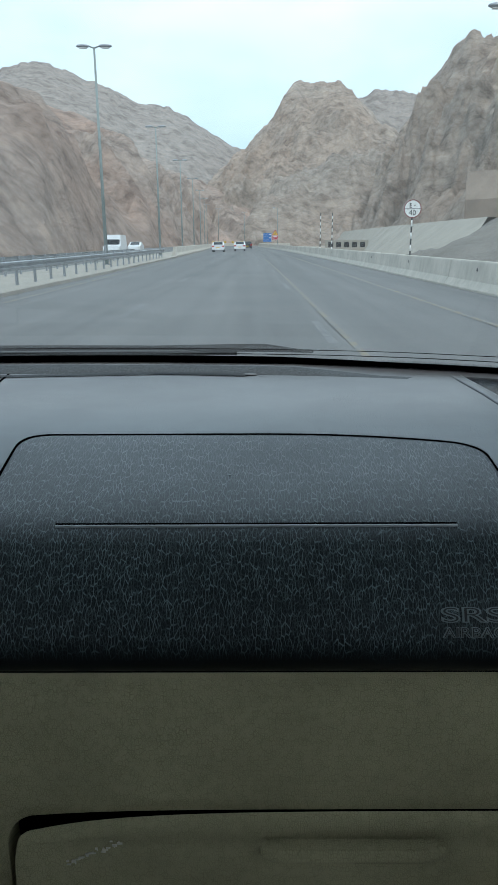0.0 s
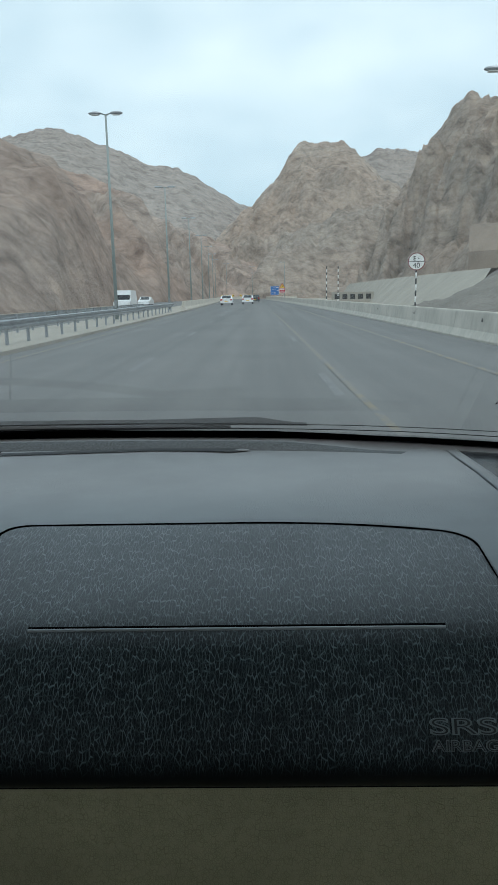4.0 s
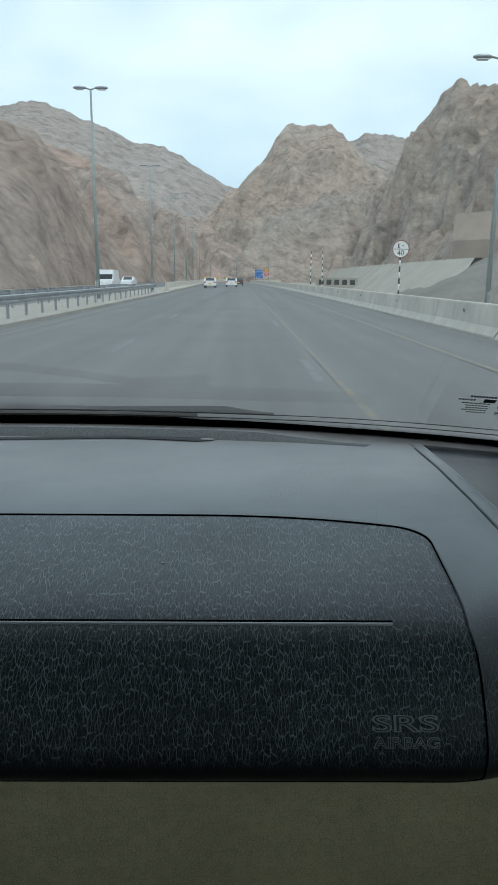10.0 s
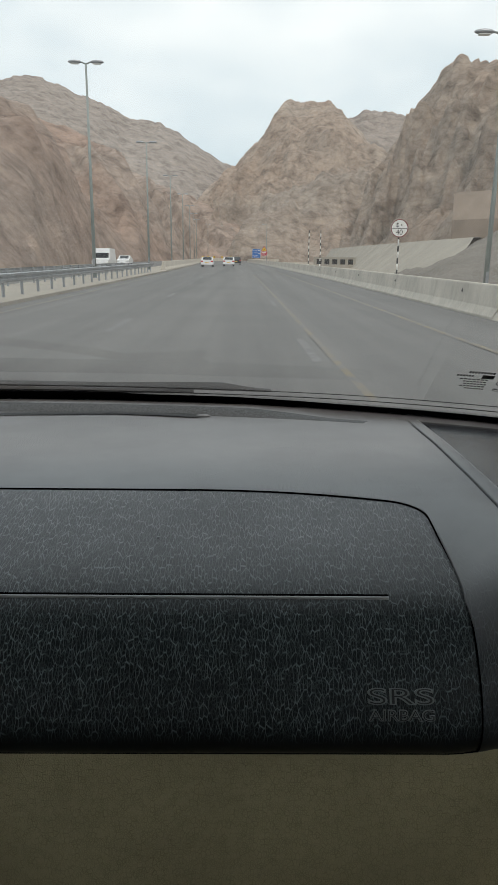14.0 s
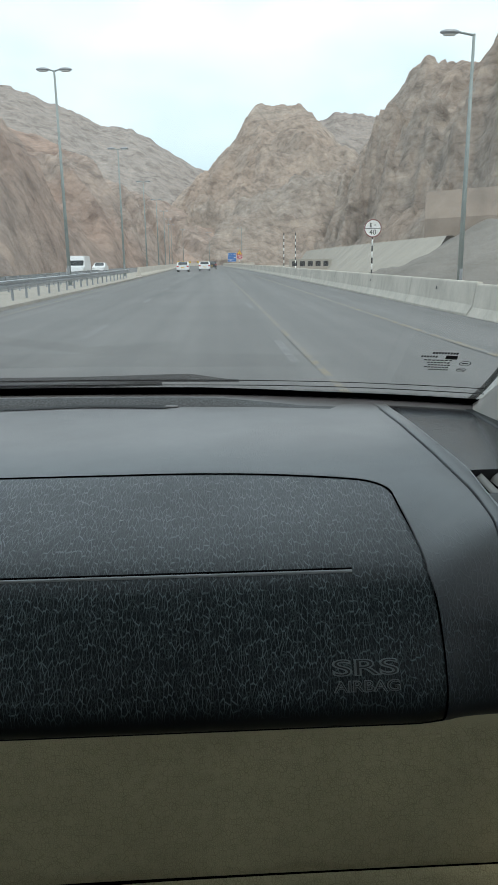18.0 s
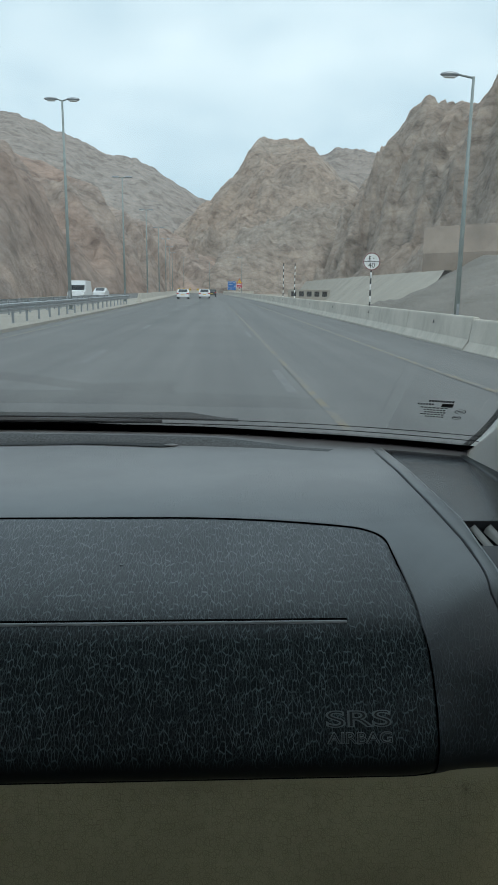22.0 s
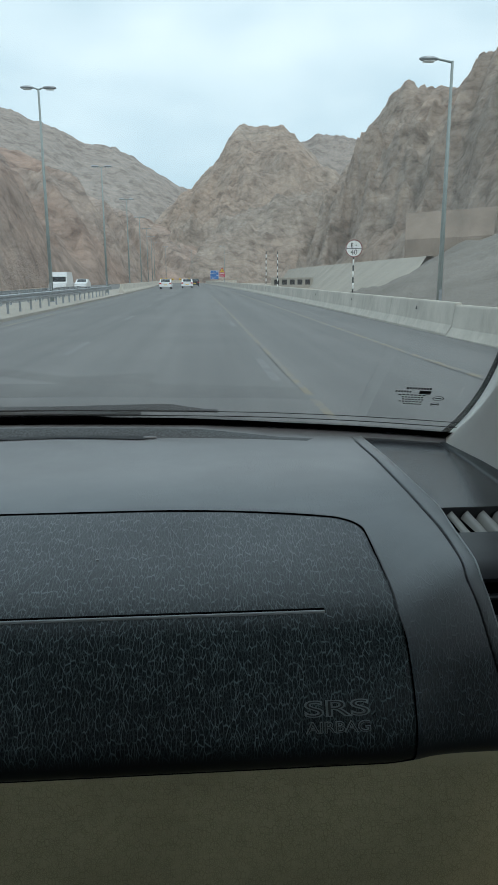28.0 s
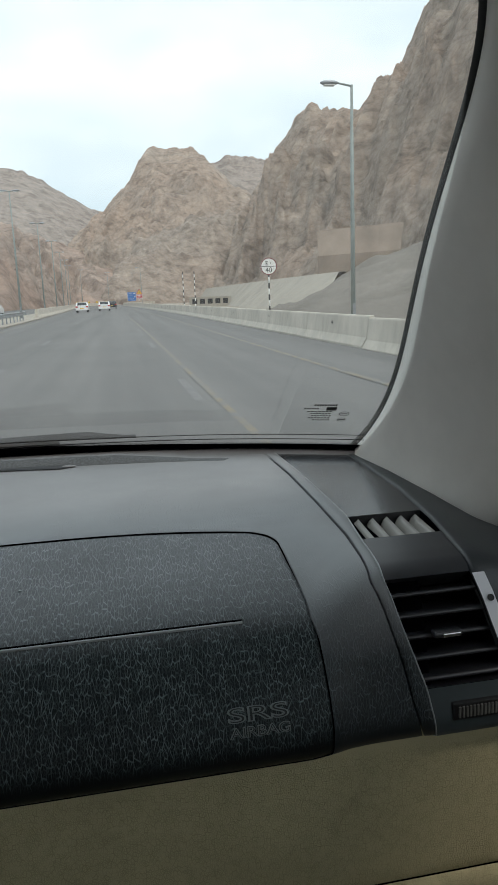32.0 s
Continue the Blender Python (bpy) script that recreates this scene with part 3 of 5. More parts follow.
massif("mountain_slope", "reddish-brown scree slope over the far carriageway",
       [(-110, 0.14), (-60, 0.18), (-40, 0.22), (-26.8, 0.235), (-16.5, 0.190), (-14.7, 0.166), (-12.3, 0.160), (-9.9, 0.126), (-7.8, 0.103), (-5.6, 0.096), (-3.3, 0.080), (-1.5, 0.062), (0.5, 0.045), (4, 0.012)],
       [(-110, 30), (-60, 34), (-40, 42), (-26, 62), (-16, 100), (-8, 190), (-3, 265), (4, 275)], [(-110, 140), (-40, 180), (-16, 300), (-8, 330), (-3, 350), (4, 330)], ROCK_RED, -110, 4, 620, 190, 0.48, 23.0, 0.0, 0.95, 0.6)
massif("mountain_behind", "brown rock hills that close the valley",
       [(100, 0.16), (140, 0.14), (180, 0.10), (220, 0.12), (250, 0.14)],
       [(100, 70), (180, 600), (250, 40)], [(100, 200), (180, 900), (250, 150)], ROCK_NEAR, 100, 250, 160, 40, 0.7, 29.0)


# ---- concrete barriers ----
JERSEY = [(-0.31, 0.0), (-0.31, 0.08), (-0.17, 0.30), (-0.09, 0.84), (-0.07, 0.88), (0.07, 0.88), (0.09, 0.84), (0.17, 0.30), (0.31, 0.08), (0.31, 0.0)]


def jersey_mesh(length, h=1.0, bend=0.0):
    """One cast length, its ends chamfered by a centimetre."""
    rows = []
    for y, k in ((0.012, 0.97), (0.03, 1.0), (length / 2, 1.0), (length - 0.03, 1.0), (length - 0.012, 0.97)):
        rows.append([(x * k + bend * (y * (y - length)), y, z * (1 if k == 1 else 0.985) * h) for x, z in JERSEY])
    n = len(JERSEY)
    verts = [p for r in rows for p in r]
    faces = grid_faces(5, n) + [tuple(range(n - 1, -1, -1)), tuple(range(4 * n, 5 * n))]
    return mesh_of("barrier_length", verts, faces, CONCRETE, False)


barrier_r = thing("concrete_barrier", "pale cast concrete road barrier in jointed lengths", "barrier", kind="structure")
seg = jersey_mesh(6.0)
seg4 = jersey_mesh(4.0)


def run_of_barrier(parent, off, s0, s1, up):
    """Cast lengths laid end to end beside the road, shorter ones round the bend."""
    q = s0
    while q < s1:
        step, me = (6.0, seg) if q < CURVE_START - 6 else (4.0, seg4)
        tilt = 0.009 if 12 < q < 330 else 0
        piece("barrier_length", me, parent, at=Matrix.Translation(along(q, off, up + 0.01)) @ Matrix.Rotation(heading(q + step / 2), 4, "Z") @ Matrix.Rotation(tilt, 4, "X"))
        q += step


run_of_barrier(barrier_r, 6.80, -48, 330, 0.0)
barrier_l = thing("concrete_barrier", "pale cast concrete median barrier in jointed lengths", "barrier", kind="structure")
run_of_barrier(barrier_l, -7.35, 72, 380, 0.13)
stud_me = mesh_of("reflector", [(-.02, -.06, 0), (.0, -.06, 0.0), (0, .06, 0), (-.02, .06, 0), (-.01, -.04, .1), (-.01, .04, .1)], [(0, 1, 2, 3), (0, 4, 5, 3), (1, 2, 5, 4), (0, 1, 4), (3, 5, 2)], BLACK_SIGN, False)
for i in range(-2, 22):
    piece("reflector", stud_me, barrier_r, at=Matrix.Translation(along(9.0 * i + 3, 6.64, 0.60)))


# ---- steel guard rail on the median ----
def guard_rail(off, s0, s1, face, label):
    rail = thing("guard_rail", label, "guard rail", "median guard rails")
    z0 = 0.16
    prof = [(0.0, 0.0), (0.05, 0.03), (0.05, 0.10), (0.0, 0.13), (0.0, 0.17), (0.05, 0.20), (0.05, 0.27), (0.0, 0.30)]
    steps = [s0 + (s1 - s0) * i / 16 for i in range(17)]
    rows = [[along(s, off + face * x, z0 + 0.46 + z) for x, z in prof] + [along(s, off + face * (x - 0.006), z0 + 0.46 + z) for x, z in reversed(prof)] for s in steps]
    strip("beam", rows, STEEL, rail, "ribbed galvanised steel beam", False, True)
    me = None
    for i in range(int((s1 - s0) / 2)):
        s = s0 + 1 + 2 * i
        p = along(s, off - face * 0.09, z0 - 0.1)
        if me is None:
            post = part("post", blockbm((-0.04, -0.05, 0), (0.04, 0.05, 0.86), 0.008), STEEL, rail)
            me = post.data
            post.matrix_basis = Matrix.Translation(p)
        else:
            piece("post", me, rail, at=Matrix.Translation(p))
    return rail


guard_rail(-7.5, -60, 64, 1, "galvanised steel guard rail along the median kerb")
guard_rail(-10.1, -60, 64, -1, "galvanised steel guard rail facing the far carriageway")


# ---- street lamps ----
def street_lamp(x, y, height, double, base_z):
    lamp = thing("street_lamp", "tall grey steel street lamp with two arms on the median" if double else "grey steel street lamp with a single arm behind the barrier", "street lamp", "street lamps")
    part("pole", tubebm((0, 0, 0), (0, 0, height), 0.115, 0.055, 14), POLE, lamp, smooth=True)
    part("base_plate", blockbm((-0.22, -0.22, 0), (0.22, 0.22, 0.04), 0.01), STEEL, lamp)
    part("inspection_door", blockbm((-0.06, -0.155, 0.7), (0.06, -0.125, 1.15), 0.005), STEEL, lamp)
    arm = 0.3 if double else 0.62
    for side in ((-1, 1) if double else (-1,)):
        part("arm", tubebm((0, 0, height - 0.05), (side * arm, 0, height + 0.06), 0.045, 0.04, 8), POLE, lamp, smooth=True)
        bm = bmesh.new()
        bmesh.ops.create_uvsphere(bm, u_segments=14, v_segments=8, radius=1, matrix=Matrix.Translation((side * (arm + 0.34), 0, height + 0.06)) @ Matrix.Diagonal((0.40, 0.17, 0.10, 1)))
        head = part("lamp_head", bm, STEEL, lamp, smooth=True)
        part("lens", blockbm((side * (arm + 0.34) - 0.22, -0.11, height - 0.055), (side * (arm + 0.34) + 0.22, 0.11, height - 0.02), 0.01), WHITE_PAINT, head)
    lamp.matrix_basis = Matrix.Translation((x, y, base_z))
    return lamp


for k in range(-4, 9):
    p = along(44 + 28.5 * k, -8.8, 0.16)
    street_lamp(p.x, p.y, 12.0, True, p.z)
for y in (29.5, 190, -62):
    p = along(y, 10.3, -0.12)
    street_lamp(p.x, p.y, 10.0, False, p.z)


# ---- signs ----
def sign_post(parent, x, y, z0, z1, bands, r=0.038):
    """A post painted in black and white bands."""
    h = (z1 - z0) / bands
    for k in range(bands):
        part("post_band", tubebm((x, y, z0 + h * k), (x, y, z0 + h * (k + 1)), r, r, 10), BLACK_SIGN if k % 2 else WHITE_PAINT, parent, smooth=True)


def board(parent, w, h, z, mat, rim=0.03, y=0.0):
    b = part("board", blockbm((-w / 2, y, z - h / 2), (w / 2, y + 0.03, z + h / 2), 0.006), mat, parent)
    for lo, hi in (((-w / 2, y - 0.004, z + h / 2 - rim), (w / 2, y, z + h / 2)), ((-w / 2, y - 0.004, z - h / 2), (w / 2, y, z - h / 2 + rim)),
                   ((-w / 2, y - 0.004, z - h / 2 + rim), (-w / 2 + rim, y, z + h / 2 - rim)), ((w / 2 - rim, y - 0.004, z - h / 2 + rim), (w / 2, y, z + h / 2 - rim))):
        part("border", blockbm(lo, hi), WHITE_PAINT, b)
    return b


FACE = Matrix.Rotation(math.pi / 2, 4, "X")


def line_of(b, text, size, x, z, mat=WHITE_PAINT, y=-0.005):
    return letters("lettering", text, size, mat, b, Matrix.Translation((x, y, z)) @ FACE, 0.002)


def bars(b, x0, x1, z, h, mat=WHITE_PAINT, y=-0.006, gaps=3):
    """An illegible line of writing as plain bars."""
    n = gaps + 1
    w = (x1 - x0) / n
    for k in range(n):
        part("bar", blockbm((x0 + w * k, y, z - h / 2), (x0 + w * (k + 1) - w * 0.14, y + 0.004, z + h / 2)), mat, b)


# speed limit sign
sp = thing("speed_sign", "round 40 speed limit sign on a black and white banded post", "road sign")
sign_post(sp, 0, 0.06, 0, 3.1, 11)
part("disc", tubebm((0, 0.02, 3.05), (0, 0.045, 3.05), 0.42, 0.42, 32), WHITE_PAINT, sp)
bm = bmesh.new()
for k in range(32):
    a, b2 = 2 * math.pi * k / 32, 2 * math.pi * (k + 1) / 32
    vs = [bm.verts.new((r * math.cos(t), 0.012, 3.05 + r * math.sin(t))) for r, t in ((0.375, a), (0.42, a), (0.42, b2), (0.375, b2))]
    bm.faces.new(vs)
part("red_ring", bm, RED_FADED, sp, "thin faded red ring")
part("divider", blockbm((-0.37, 0.010, 3.035), (0.37, 0.016, 3.06)), BLACK_SIGN, sp)
line_of(sp, "40", 0.34, 0, 2.86, BLACK_SIGN, 0.012)
# the same number in eastern digits: an open reversed three and a dot
for x, z, w, h in ((-0.10, 3.28, 0.11, 0.035), (-0.13, 3.235, 0.04, 0.07), (-0.10, 3.195, 0.10, 0.035), (-0.13, 3.15, 0.04, 0.06), (-0.095, 3.115, 0.11, 0.035), (0.10, 3.20, 0.05, 0.05)):
    part("digit_stroke", blockbm((x - w / 2, 0.010, z - h / 2), (x + w / 2, 0.016, z + h / 2)), BLACK_SIGN, sp)
sp.matrix_basis = Matrix.Translation(along(34.5, 7.7, -0.12))

# two banded height posts
for x in (8.2, 9.5):
    hp = thing("marker_post", "tall thin black and white banded marker post", "marker post", "banded marker posts")
    sign_post(hp, 0, 0, 0, 4.6, 14, 0.05)
    hp.matrix_basis = Matrix.Translation(along(80, x, -0.12))

# warning sign ahead of the bend
ws = thing("warning_sign", "double bend warning triangle over a red reduce speed plate", "road sign")
sign_post(ws, 0, 0.07, 0, 2.0, 6, 0.05)
b = board(ws, 1.35, 0.95, 2.35, RED_SIGN)
line_of(b, "REDUCE", 0.2, 0, 2.28)
line_of(b, "SPEED NOW", 0.2, 0, 2.05)
bars(b, -0.5, 0.5, 2.62, 0.16)
for r, mt, yy in ((0.80, RED_SIGN, 0.0), (0.60, YELLOW_SIGN, -0.012)):
    bm = bmesh.new()
    vs = [(r * math.sin(t), r * math.cos(t)) for t in (0, 2 * math.pi / 3, 4 * math.pi / 3)]
    f0 = [bm.verts.new((x, yy, 3.28 + z)) for x, z in vs]
    f1 = [bm.verts.new((x, yy + 0.01, 3.28 + z)) for x, z in vs]
    bm.faces.new(f0), bm.faces.new(f1)
    for k in range(3):
        bm.faces.new((f0[k], f0[(k + 1) % 3], f1[(k + 1) % 3], f1[k]))
    part("triangle", bm, mt, ws)
for lo, hi in (((-0.12, 2.98), (-0.04, 3.2)), ((-0.12, 3.16), (0.12, 3.24)), ((0.04, 3.2), (0.12, 3.46))):
    part("bend_symbol", blockbm((lo[0], -0.02, lo[1]), (hi[0], -0.014, hi[1])), BLACK_SIGN, ws)
ws.matrix_basis = Matrix.Translation(along(165, 8.0))

# blue advice sign at the bend
bs = thing("advice_sign", "blue advice sign with white lettering at the bend", "road sign")
for x in (-0.8, 0.8):
    sign_post(bs, x, 0.07, 0, 1.6, 5, 0.05)
b = board(bs, 2.4, 2.5, 2.6, BLUE_SIGN)
for z, txt in ((3.45, "Steep Slopes"), (2.95, "Stay in Low Gear"), (2.0, "Maximum Speed"), (1.65, "40Km/H")):
    line_of(b, txt, 0.24, -0.45 if z > 2.9 else -0.3, z)
bars(b, 0.5, 1.1, 3.45, 0.2, gaps=1)
bars(b, 0.6, 1.1, 2.5, 0.2, gaps=1)
bs.matrix_basis = Matrix.Translation(along(206, 8.6))

# chevrons round the outside of the bend
for i in range(14):
    s = 232 + 9 * i
    cv = thing("chevron_sign", "small yellow chevron board on a post above the barrier", "road sign", "bend chevrons")
    part("post", tubebm((0, 0.04, 0), (0, 0.04, 1.5), 0.035, 0.035, 8), STEEL, cv)
    part("board", blockbm((-0.35, 0, 1.0), (0.35, 0.02, 1.7), 0.006), YELLOW_SIGN, cv)
    bm = bmesh.new()
    for sg in (1, -1):
        vs = [bm.verts.new((x, -0.004, 1.35 + sg * z)) for x, z in ((0.22, 0), (0.06, 0), (-0.18, 0.28), (-0.02, 0.28))]
        bm.faces.new(vs)
    part("chevron", bm, BLACK_SIGN, cv)
    cv.matrix_basis = Matrix.Translation(along(s, -8.3)) @ Matrix.Rotation(heading(s) + 0.25, 4, "Z")


# ---- concrete slope, culvert and cut wall beyond the barrier ----
rows = []
for i in range(40):
    u = i / 39
    y = 54 + (262 - 54) * u
    x = 15.6 + 14.0 * u ** 1.2
    h = 3.7 + 1.2 * u
    g = rise(y) - 0.1
    k = 11 * (1 - u)
    rows.append([(x, y, g - 0.2), (x, y, g), (x + 5.5 - 2 * u, y + k, g + h), (x + 6.2 - 2 * u, y + k, g + h), (x + 6.2 - 2 * u, y + k, g + h - 1.5)])
slope = strip("concrete_slope", rows, SLOPE_CONCRETE, smooth=False)
tagged(slope, "long pale concrete-faced embankment slope", "embankment", kind="structure")
rows = []
for i in range(120):
    y = -40 + 106 * i / 119
    g = rise(y) - 0.14
    end = min(1.0, (66.5 - y) / 10.0)
    row = []
    for k in range(40):
        x = 9.3 + 0.42 * k
        h = (0.30 * max(0.0, x - 9.8) + 0.10 * max(0.0, x - 14)) * end * (1 - max(0.0, min(1.0, (y - 52) / 8)) * max(0.0, min(1.0, (18.5 - x) / 3)))
        h += (noise.noise((x * 0.5, y * 0.35, 3)) * 0.45 + noise.noise((x * 1.7, y * 1.3, 9)) * 0.16 + abs(noise.noise((x * 3.1, y * 2.6, 5))) * 0.12) * min(1.0, k / 6) * max(0.2, end)
        row.append((x, y, g + max(0.0, h)))
    rows.append(row + [(40, y, g + 8 * end), (60, y, g + 13 * end)])
bank = strip("gravel_bank", rows, RUBBLE)
tagged(bank, "dark gravel bank beside the road", "bank", kind="structure")

cul = thing("culvert", "low concrete culvert with five dark square openings", "culvert")
part("head_wall", blockbm((-6.6, 0.9, -0.6), (6.6, 1.4, 2.9), 0.03), SLOPE_CONCRETE, cul)
for k in range(6):
    part("pier", blockbm((-6.5 + 2.44 * k, 0.0, -0.6), (-5.7 + 2.44 * k, 0.9, 2.3), 0.02), SLOPE_CONCRETE, cul)
part("lintel", blockbm((-6.6, 0.0, 2.3), (6.6, 0.9, 2.9), 0.02), SLOPE_CONCRETE, cul)
part("apron", blockbm((-6.6, -0.6, -0.6), (6.6, 0.0, 0.7), 0.02), SLOPE_CONCRETE, cul)
# black blocks fill the openings in place of the shade inside
for k in range(5):
    part("opening", blockbm((-5.65 + 2.44 * k, 0.55, -0.3), (-4.11 + 2.44 * k, 0.88, 2.25)), BLACK_SIGN, cul, "black block for the shade in a culvert opening")
cul.matrix_basis = pose(16.6, 126, rise(126) + 0.05, 0, 0, -6) @ Matrix.Diagonal((0.57, 0.57, 0.57, 1))

rows = []
for i in range(26):
    u = i / 25
    a = radians(16.3 + 60 * u)
    r = 178 - 60 * u
    g = 12.0 + 2.5 * u
    w = 0.6 if i % 2 else 0
    rows.append([((r - w) * math.sin(a), (r - w) * math.cos(a), g - 6), ((r - w) * math.sin(a), (r - w) * math.cos(a), g), ((r + 3 - w) * math.sin(a), (r + 3 - w) * math.cos(a), g + 6.4), ((r + 9) * math.sin(a), (r + 9) * math.cos(a), g + 6.8)])
cut = strip("cut_wall", rows, CUT_ROCK, smooth=False)
tagged(cut, "reddish ribbed retaining wall cut into the hillside", "retaining wall", kind="structure")

# ---- the car that carries the camera ----
car = thing("parked_car", "black and beige car cabin seen from the passenger seat", "car")

PROFILE = [(1.30, 1.168), (1.22, 1.169), (1.10, 1.170), (1.00, 1.170), (0.94, 1.169), (0.905, 1.167), (0.88, 1.163), (0.86, 1.158), (0.84, 1.153), (0.822, 1.148), (0.80, 1.143), (0.78, 1.138), (0.76, 1.133), (0.744, 1.127),
           (0.73, 1.118), (0.715, 1.105), (0.702, 1.091), (0.692, 1.078), (0.684, 1.066), (0.6775, 1.051), (0.675, 1.040), (0.6755, 1.030), (0.680, 1.019), (0.689, 1.010), (0.704, 1.004)]
_arc = [0.0]
for (a, b), (c, d) in zip(PROFILE, PROFILE[1:]):
    _arc.append(_arc[-1] + math.hypot(c - a, d - b))
ARC = _arc[-1]


_fs = np.linspace(0, ARC, 600)
_k = np.exp(-np.linspace(-2.2, 2.2, 27) ** 2)
_k /= _k.sum()
_fy, _fz = (np.convolve(np.pad(np.interp(_fs, _arc, [p[q] for p in PROFILE]), 13, mode="reflect", reflect_type="odd"), _k, "valid") for q in (0, 1))


def prof_smooth(s):
    return float(np.interp(s, _fs, _fy)), float(np.interp(s, _fs, _fz))


def prof_normal(s):
    a, b = prof_smooth(s - 0.004), prof_smooth(s + 0.004)
    dy, dz = b[0] - a[0], b[1] - a[1]
    l = math.hypot(dy, dz) or 1
    return dz / l, -dy / l


def s_of(y):
    return float(np.interp(-y, [-p[0] for p in PROFILE[:20]], _arc[:20]))


# end trim: a pod that carries the two side vents
POD = [(1.30, 1.168), (1.24, 1.170), (1.10, 1.171), (0.95, 1.172), (0.88, 1.172), (0.80, 1.172), (0.76, 1.171), (0.738, 1.169), (0.724, 1.163), (0.715, 1.150), (0.705, 1.12), (0.697, 1.09), (0.690, 1.06), (0.684, 1.035), (0.686, 1.018), (0.70, 1.010)]
_parc = [0.0]
for (a, b), (c, d) in zip(POD, POD[1:]):
    _parc.append(_parc[-1] + math.hypot(c - a, d - b))
PARC = _parc[-1]


def pod_yz(v):
    vv = [min(PARC, max(0.0, v + k * 0.004)) for k in (-1, -0.5, 0, 0.5, 1)]
    return (sum(float(np.interp(q, _parc, [p[0] for p in POD])) for q in vv) / 5, sum(float(np.interp(q, _parc, [p[1] for p in POD])) for q in vv) / 5)


def on_pod(x, v, lift=0.0):
    y, z = pod_yz(v)
    a, b = pod_yz(v - 0.003), pod_yz(v + 0.003)
    dy, dz = b[0] - a[0], b[1] - a[1]
    l = math.hypot(dy, dz) or 1
    return (x, y + dz / l * lift, z - dy / l * lift)


def v_of(y):
    return float(np.interp(-y, [-p[0] for p in POD[:14]], _parc[:14]))


def v_z(z):
    return float(np.interp(-z, [-p[1] for p in POD[7:]], _parc[7:]))


V1, V2, V3, V4 = v_of(0.882), v_of(0.806), v_of(0.7225), v_z(1.064)
LEFT_X = [(0, 0.308), (v_of(1.1), 0.313), (V1, 0.311), (V2, 0.301), (V3, 0.293), (v_z(1.12), 0.305), (V4, 0.323), (PARC, 0.334)]
RIGHT_X = [(0, 0.425), (v_of(1.23), 0.419), (v_of(0.98), 0.412), (v_of(0.85), 0.398), (v_of(0.77), 0.384), (V3, 0.379), (v_z(1.11), 0.393), (V4, 0.409), (PARC, 0.425)]


def pod_of(s):
    """The place on the pod's curve beside s on the dashboard's own curve."""
    s1 = s_of(0.882)
    if s <= s1:
        return v_of(prof_smooth(s)[0])
    return V1 + (PARC - V1) * (s - s1) / (ARC - s1)


def on_dash(x, s, lift=0.0):
    """A point of the dashboard: its own curve, which swells into the pod towards the door."""
    y, z = prof_smooth(s)
    ny, nz = prof_normal(s)
    w = min(1.0, max(0.0, (x - 0.205) / 0.078))
    if w > 0:
        w = w * w * (3 - 2 * w)
        v = pod_of(s)
        qs = [pod_yz(min(PARC, max(0.0, v + k * 0.0035))) for k in range(-4, 5)]
        p0 = (0, sum(q[0] for q in qs) / 9, sum(q[1] for q in qs) / 9)
        l = math.hypot(qs[-1][0] - qs[0][0], qs[-1][1] - qs[0][1]) or 1
        p1 = (0, p0[1] + (qs[-1][1] - qs[0][1]) / l, p0[2] - (qs[-1][0] - qs[0][0]) / l)
        y, z = y + (p0[1] - y) * w, z + (p0[2] - z) * w
        ny, nz = ny + (p1[1] - p0[1] - ny) * w, nz + (p1[2] - p0[2] - nz) * w
    return (x, y + ny * lift, z + nz * lift)


S_TOP, S_LINE, S_BOT = s_of(0.908), s_of(0.744), ARC - 0.016
NV = 640


def panel_outline(grow):
    """The airbag cover's outline in (x, s): a rounded trapezium, wider below."""
    pts = []
    r = 0.045
    x0t, x1t, x0b, x1b = -0.278, 0.222, -0.276, 0.231
    s0, s1 = S_TOP, S_BOT
    corners = [(x0t, s0), (x1t, s0), (x1b, s1), (x0b, s1)]
    rad = [0.034, 0.034, 0.004, 0.004]
    path = []
    for k in range(4):
        p, a, b = Vector(corners[k]), Vector(corners[k - 1]), Vector(corners[(k + 1) % 4])
        u, v = (a - p).normalized(), (b - p).normalized()
        for i in range(13):
            t = i / 12
            q = (p + u * rad[k]) * (1 - t) ** 2 + p * 2 * t * (1 - t) + (p + v * rad[k]) * t ** 2
            path.append(q)
    path.append(path[0])
    d = [0.0]
    for a, b in zip(path, path[1:]):
        d.append(d[-1] + (b - a).length)
    c = Vector((-0.03, (s0 + s1) / 2))
    for i in range(NV):
        t = d[-1] * i / NV
        x = float(np.interp(t, d, [p[0] for p in path]))
        s = float(np.interp(t, d, [p[1] for p in path]))
        # the top edge falls away a little towards the door
        if s < (s0 + s1) / 2:
            s += 0.030 * max(0.0, (x + 0.02) / 0.24) ** 2 * max(0.0, 1 - 2.0 * (s - s0) / (s1 - s0))
        v = Vector((x, s)) - c
        l = Vector((v.x / 0.27, v.y / 0.17)).length
        g = grow * (1 - 0.62 * min(1.0, max(0.0, (x - 0.17) / 0.05))) * (0.25 if s > s1 - 0.03 else 1.0)
        pts.append((c.x + v.x + g * v.x / 0.27 / max(l, 0.01), c.y + v.y + g * v.y / 0.17 / max(l, 0.01)))
    return pts, c


out_in, cen = panel_outline(0.0)
out_gap, _ = panel_outline(0.0017)
rows = [[on_dash(x, s, -0.007) for x, s in out_in], [on_dash(x, s, -0.0020) for x, s in out_in]]
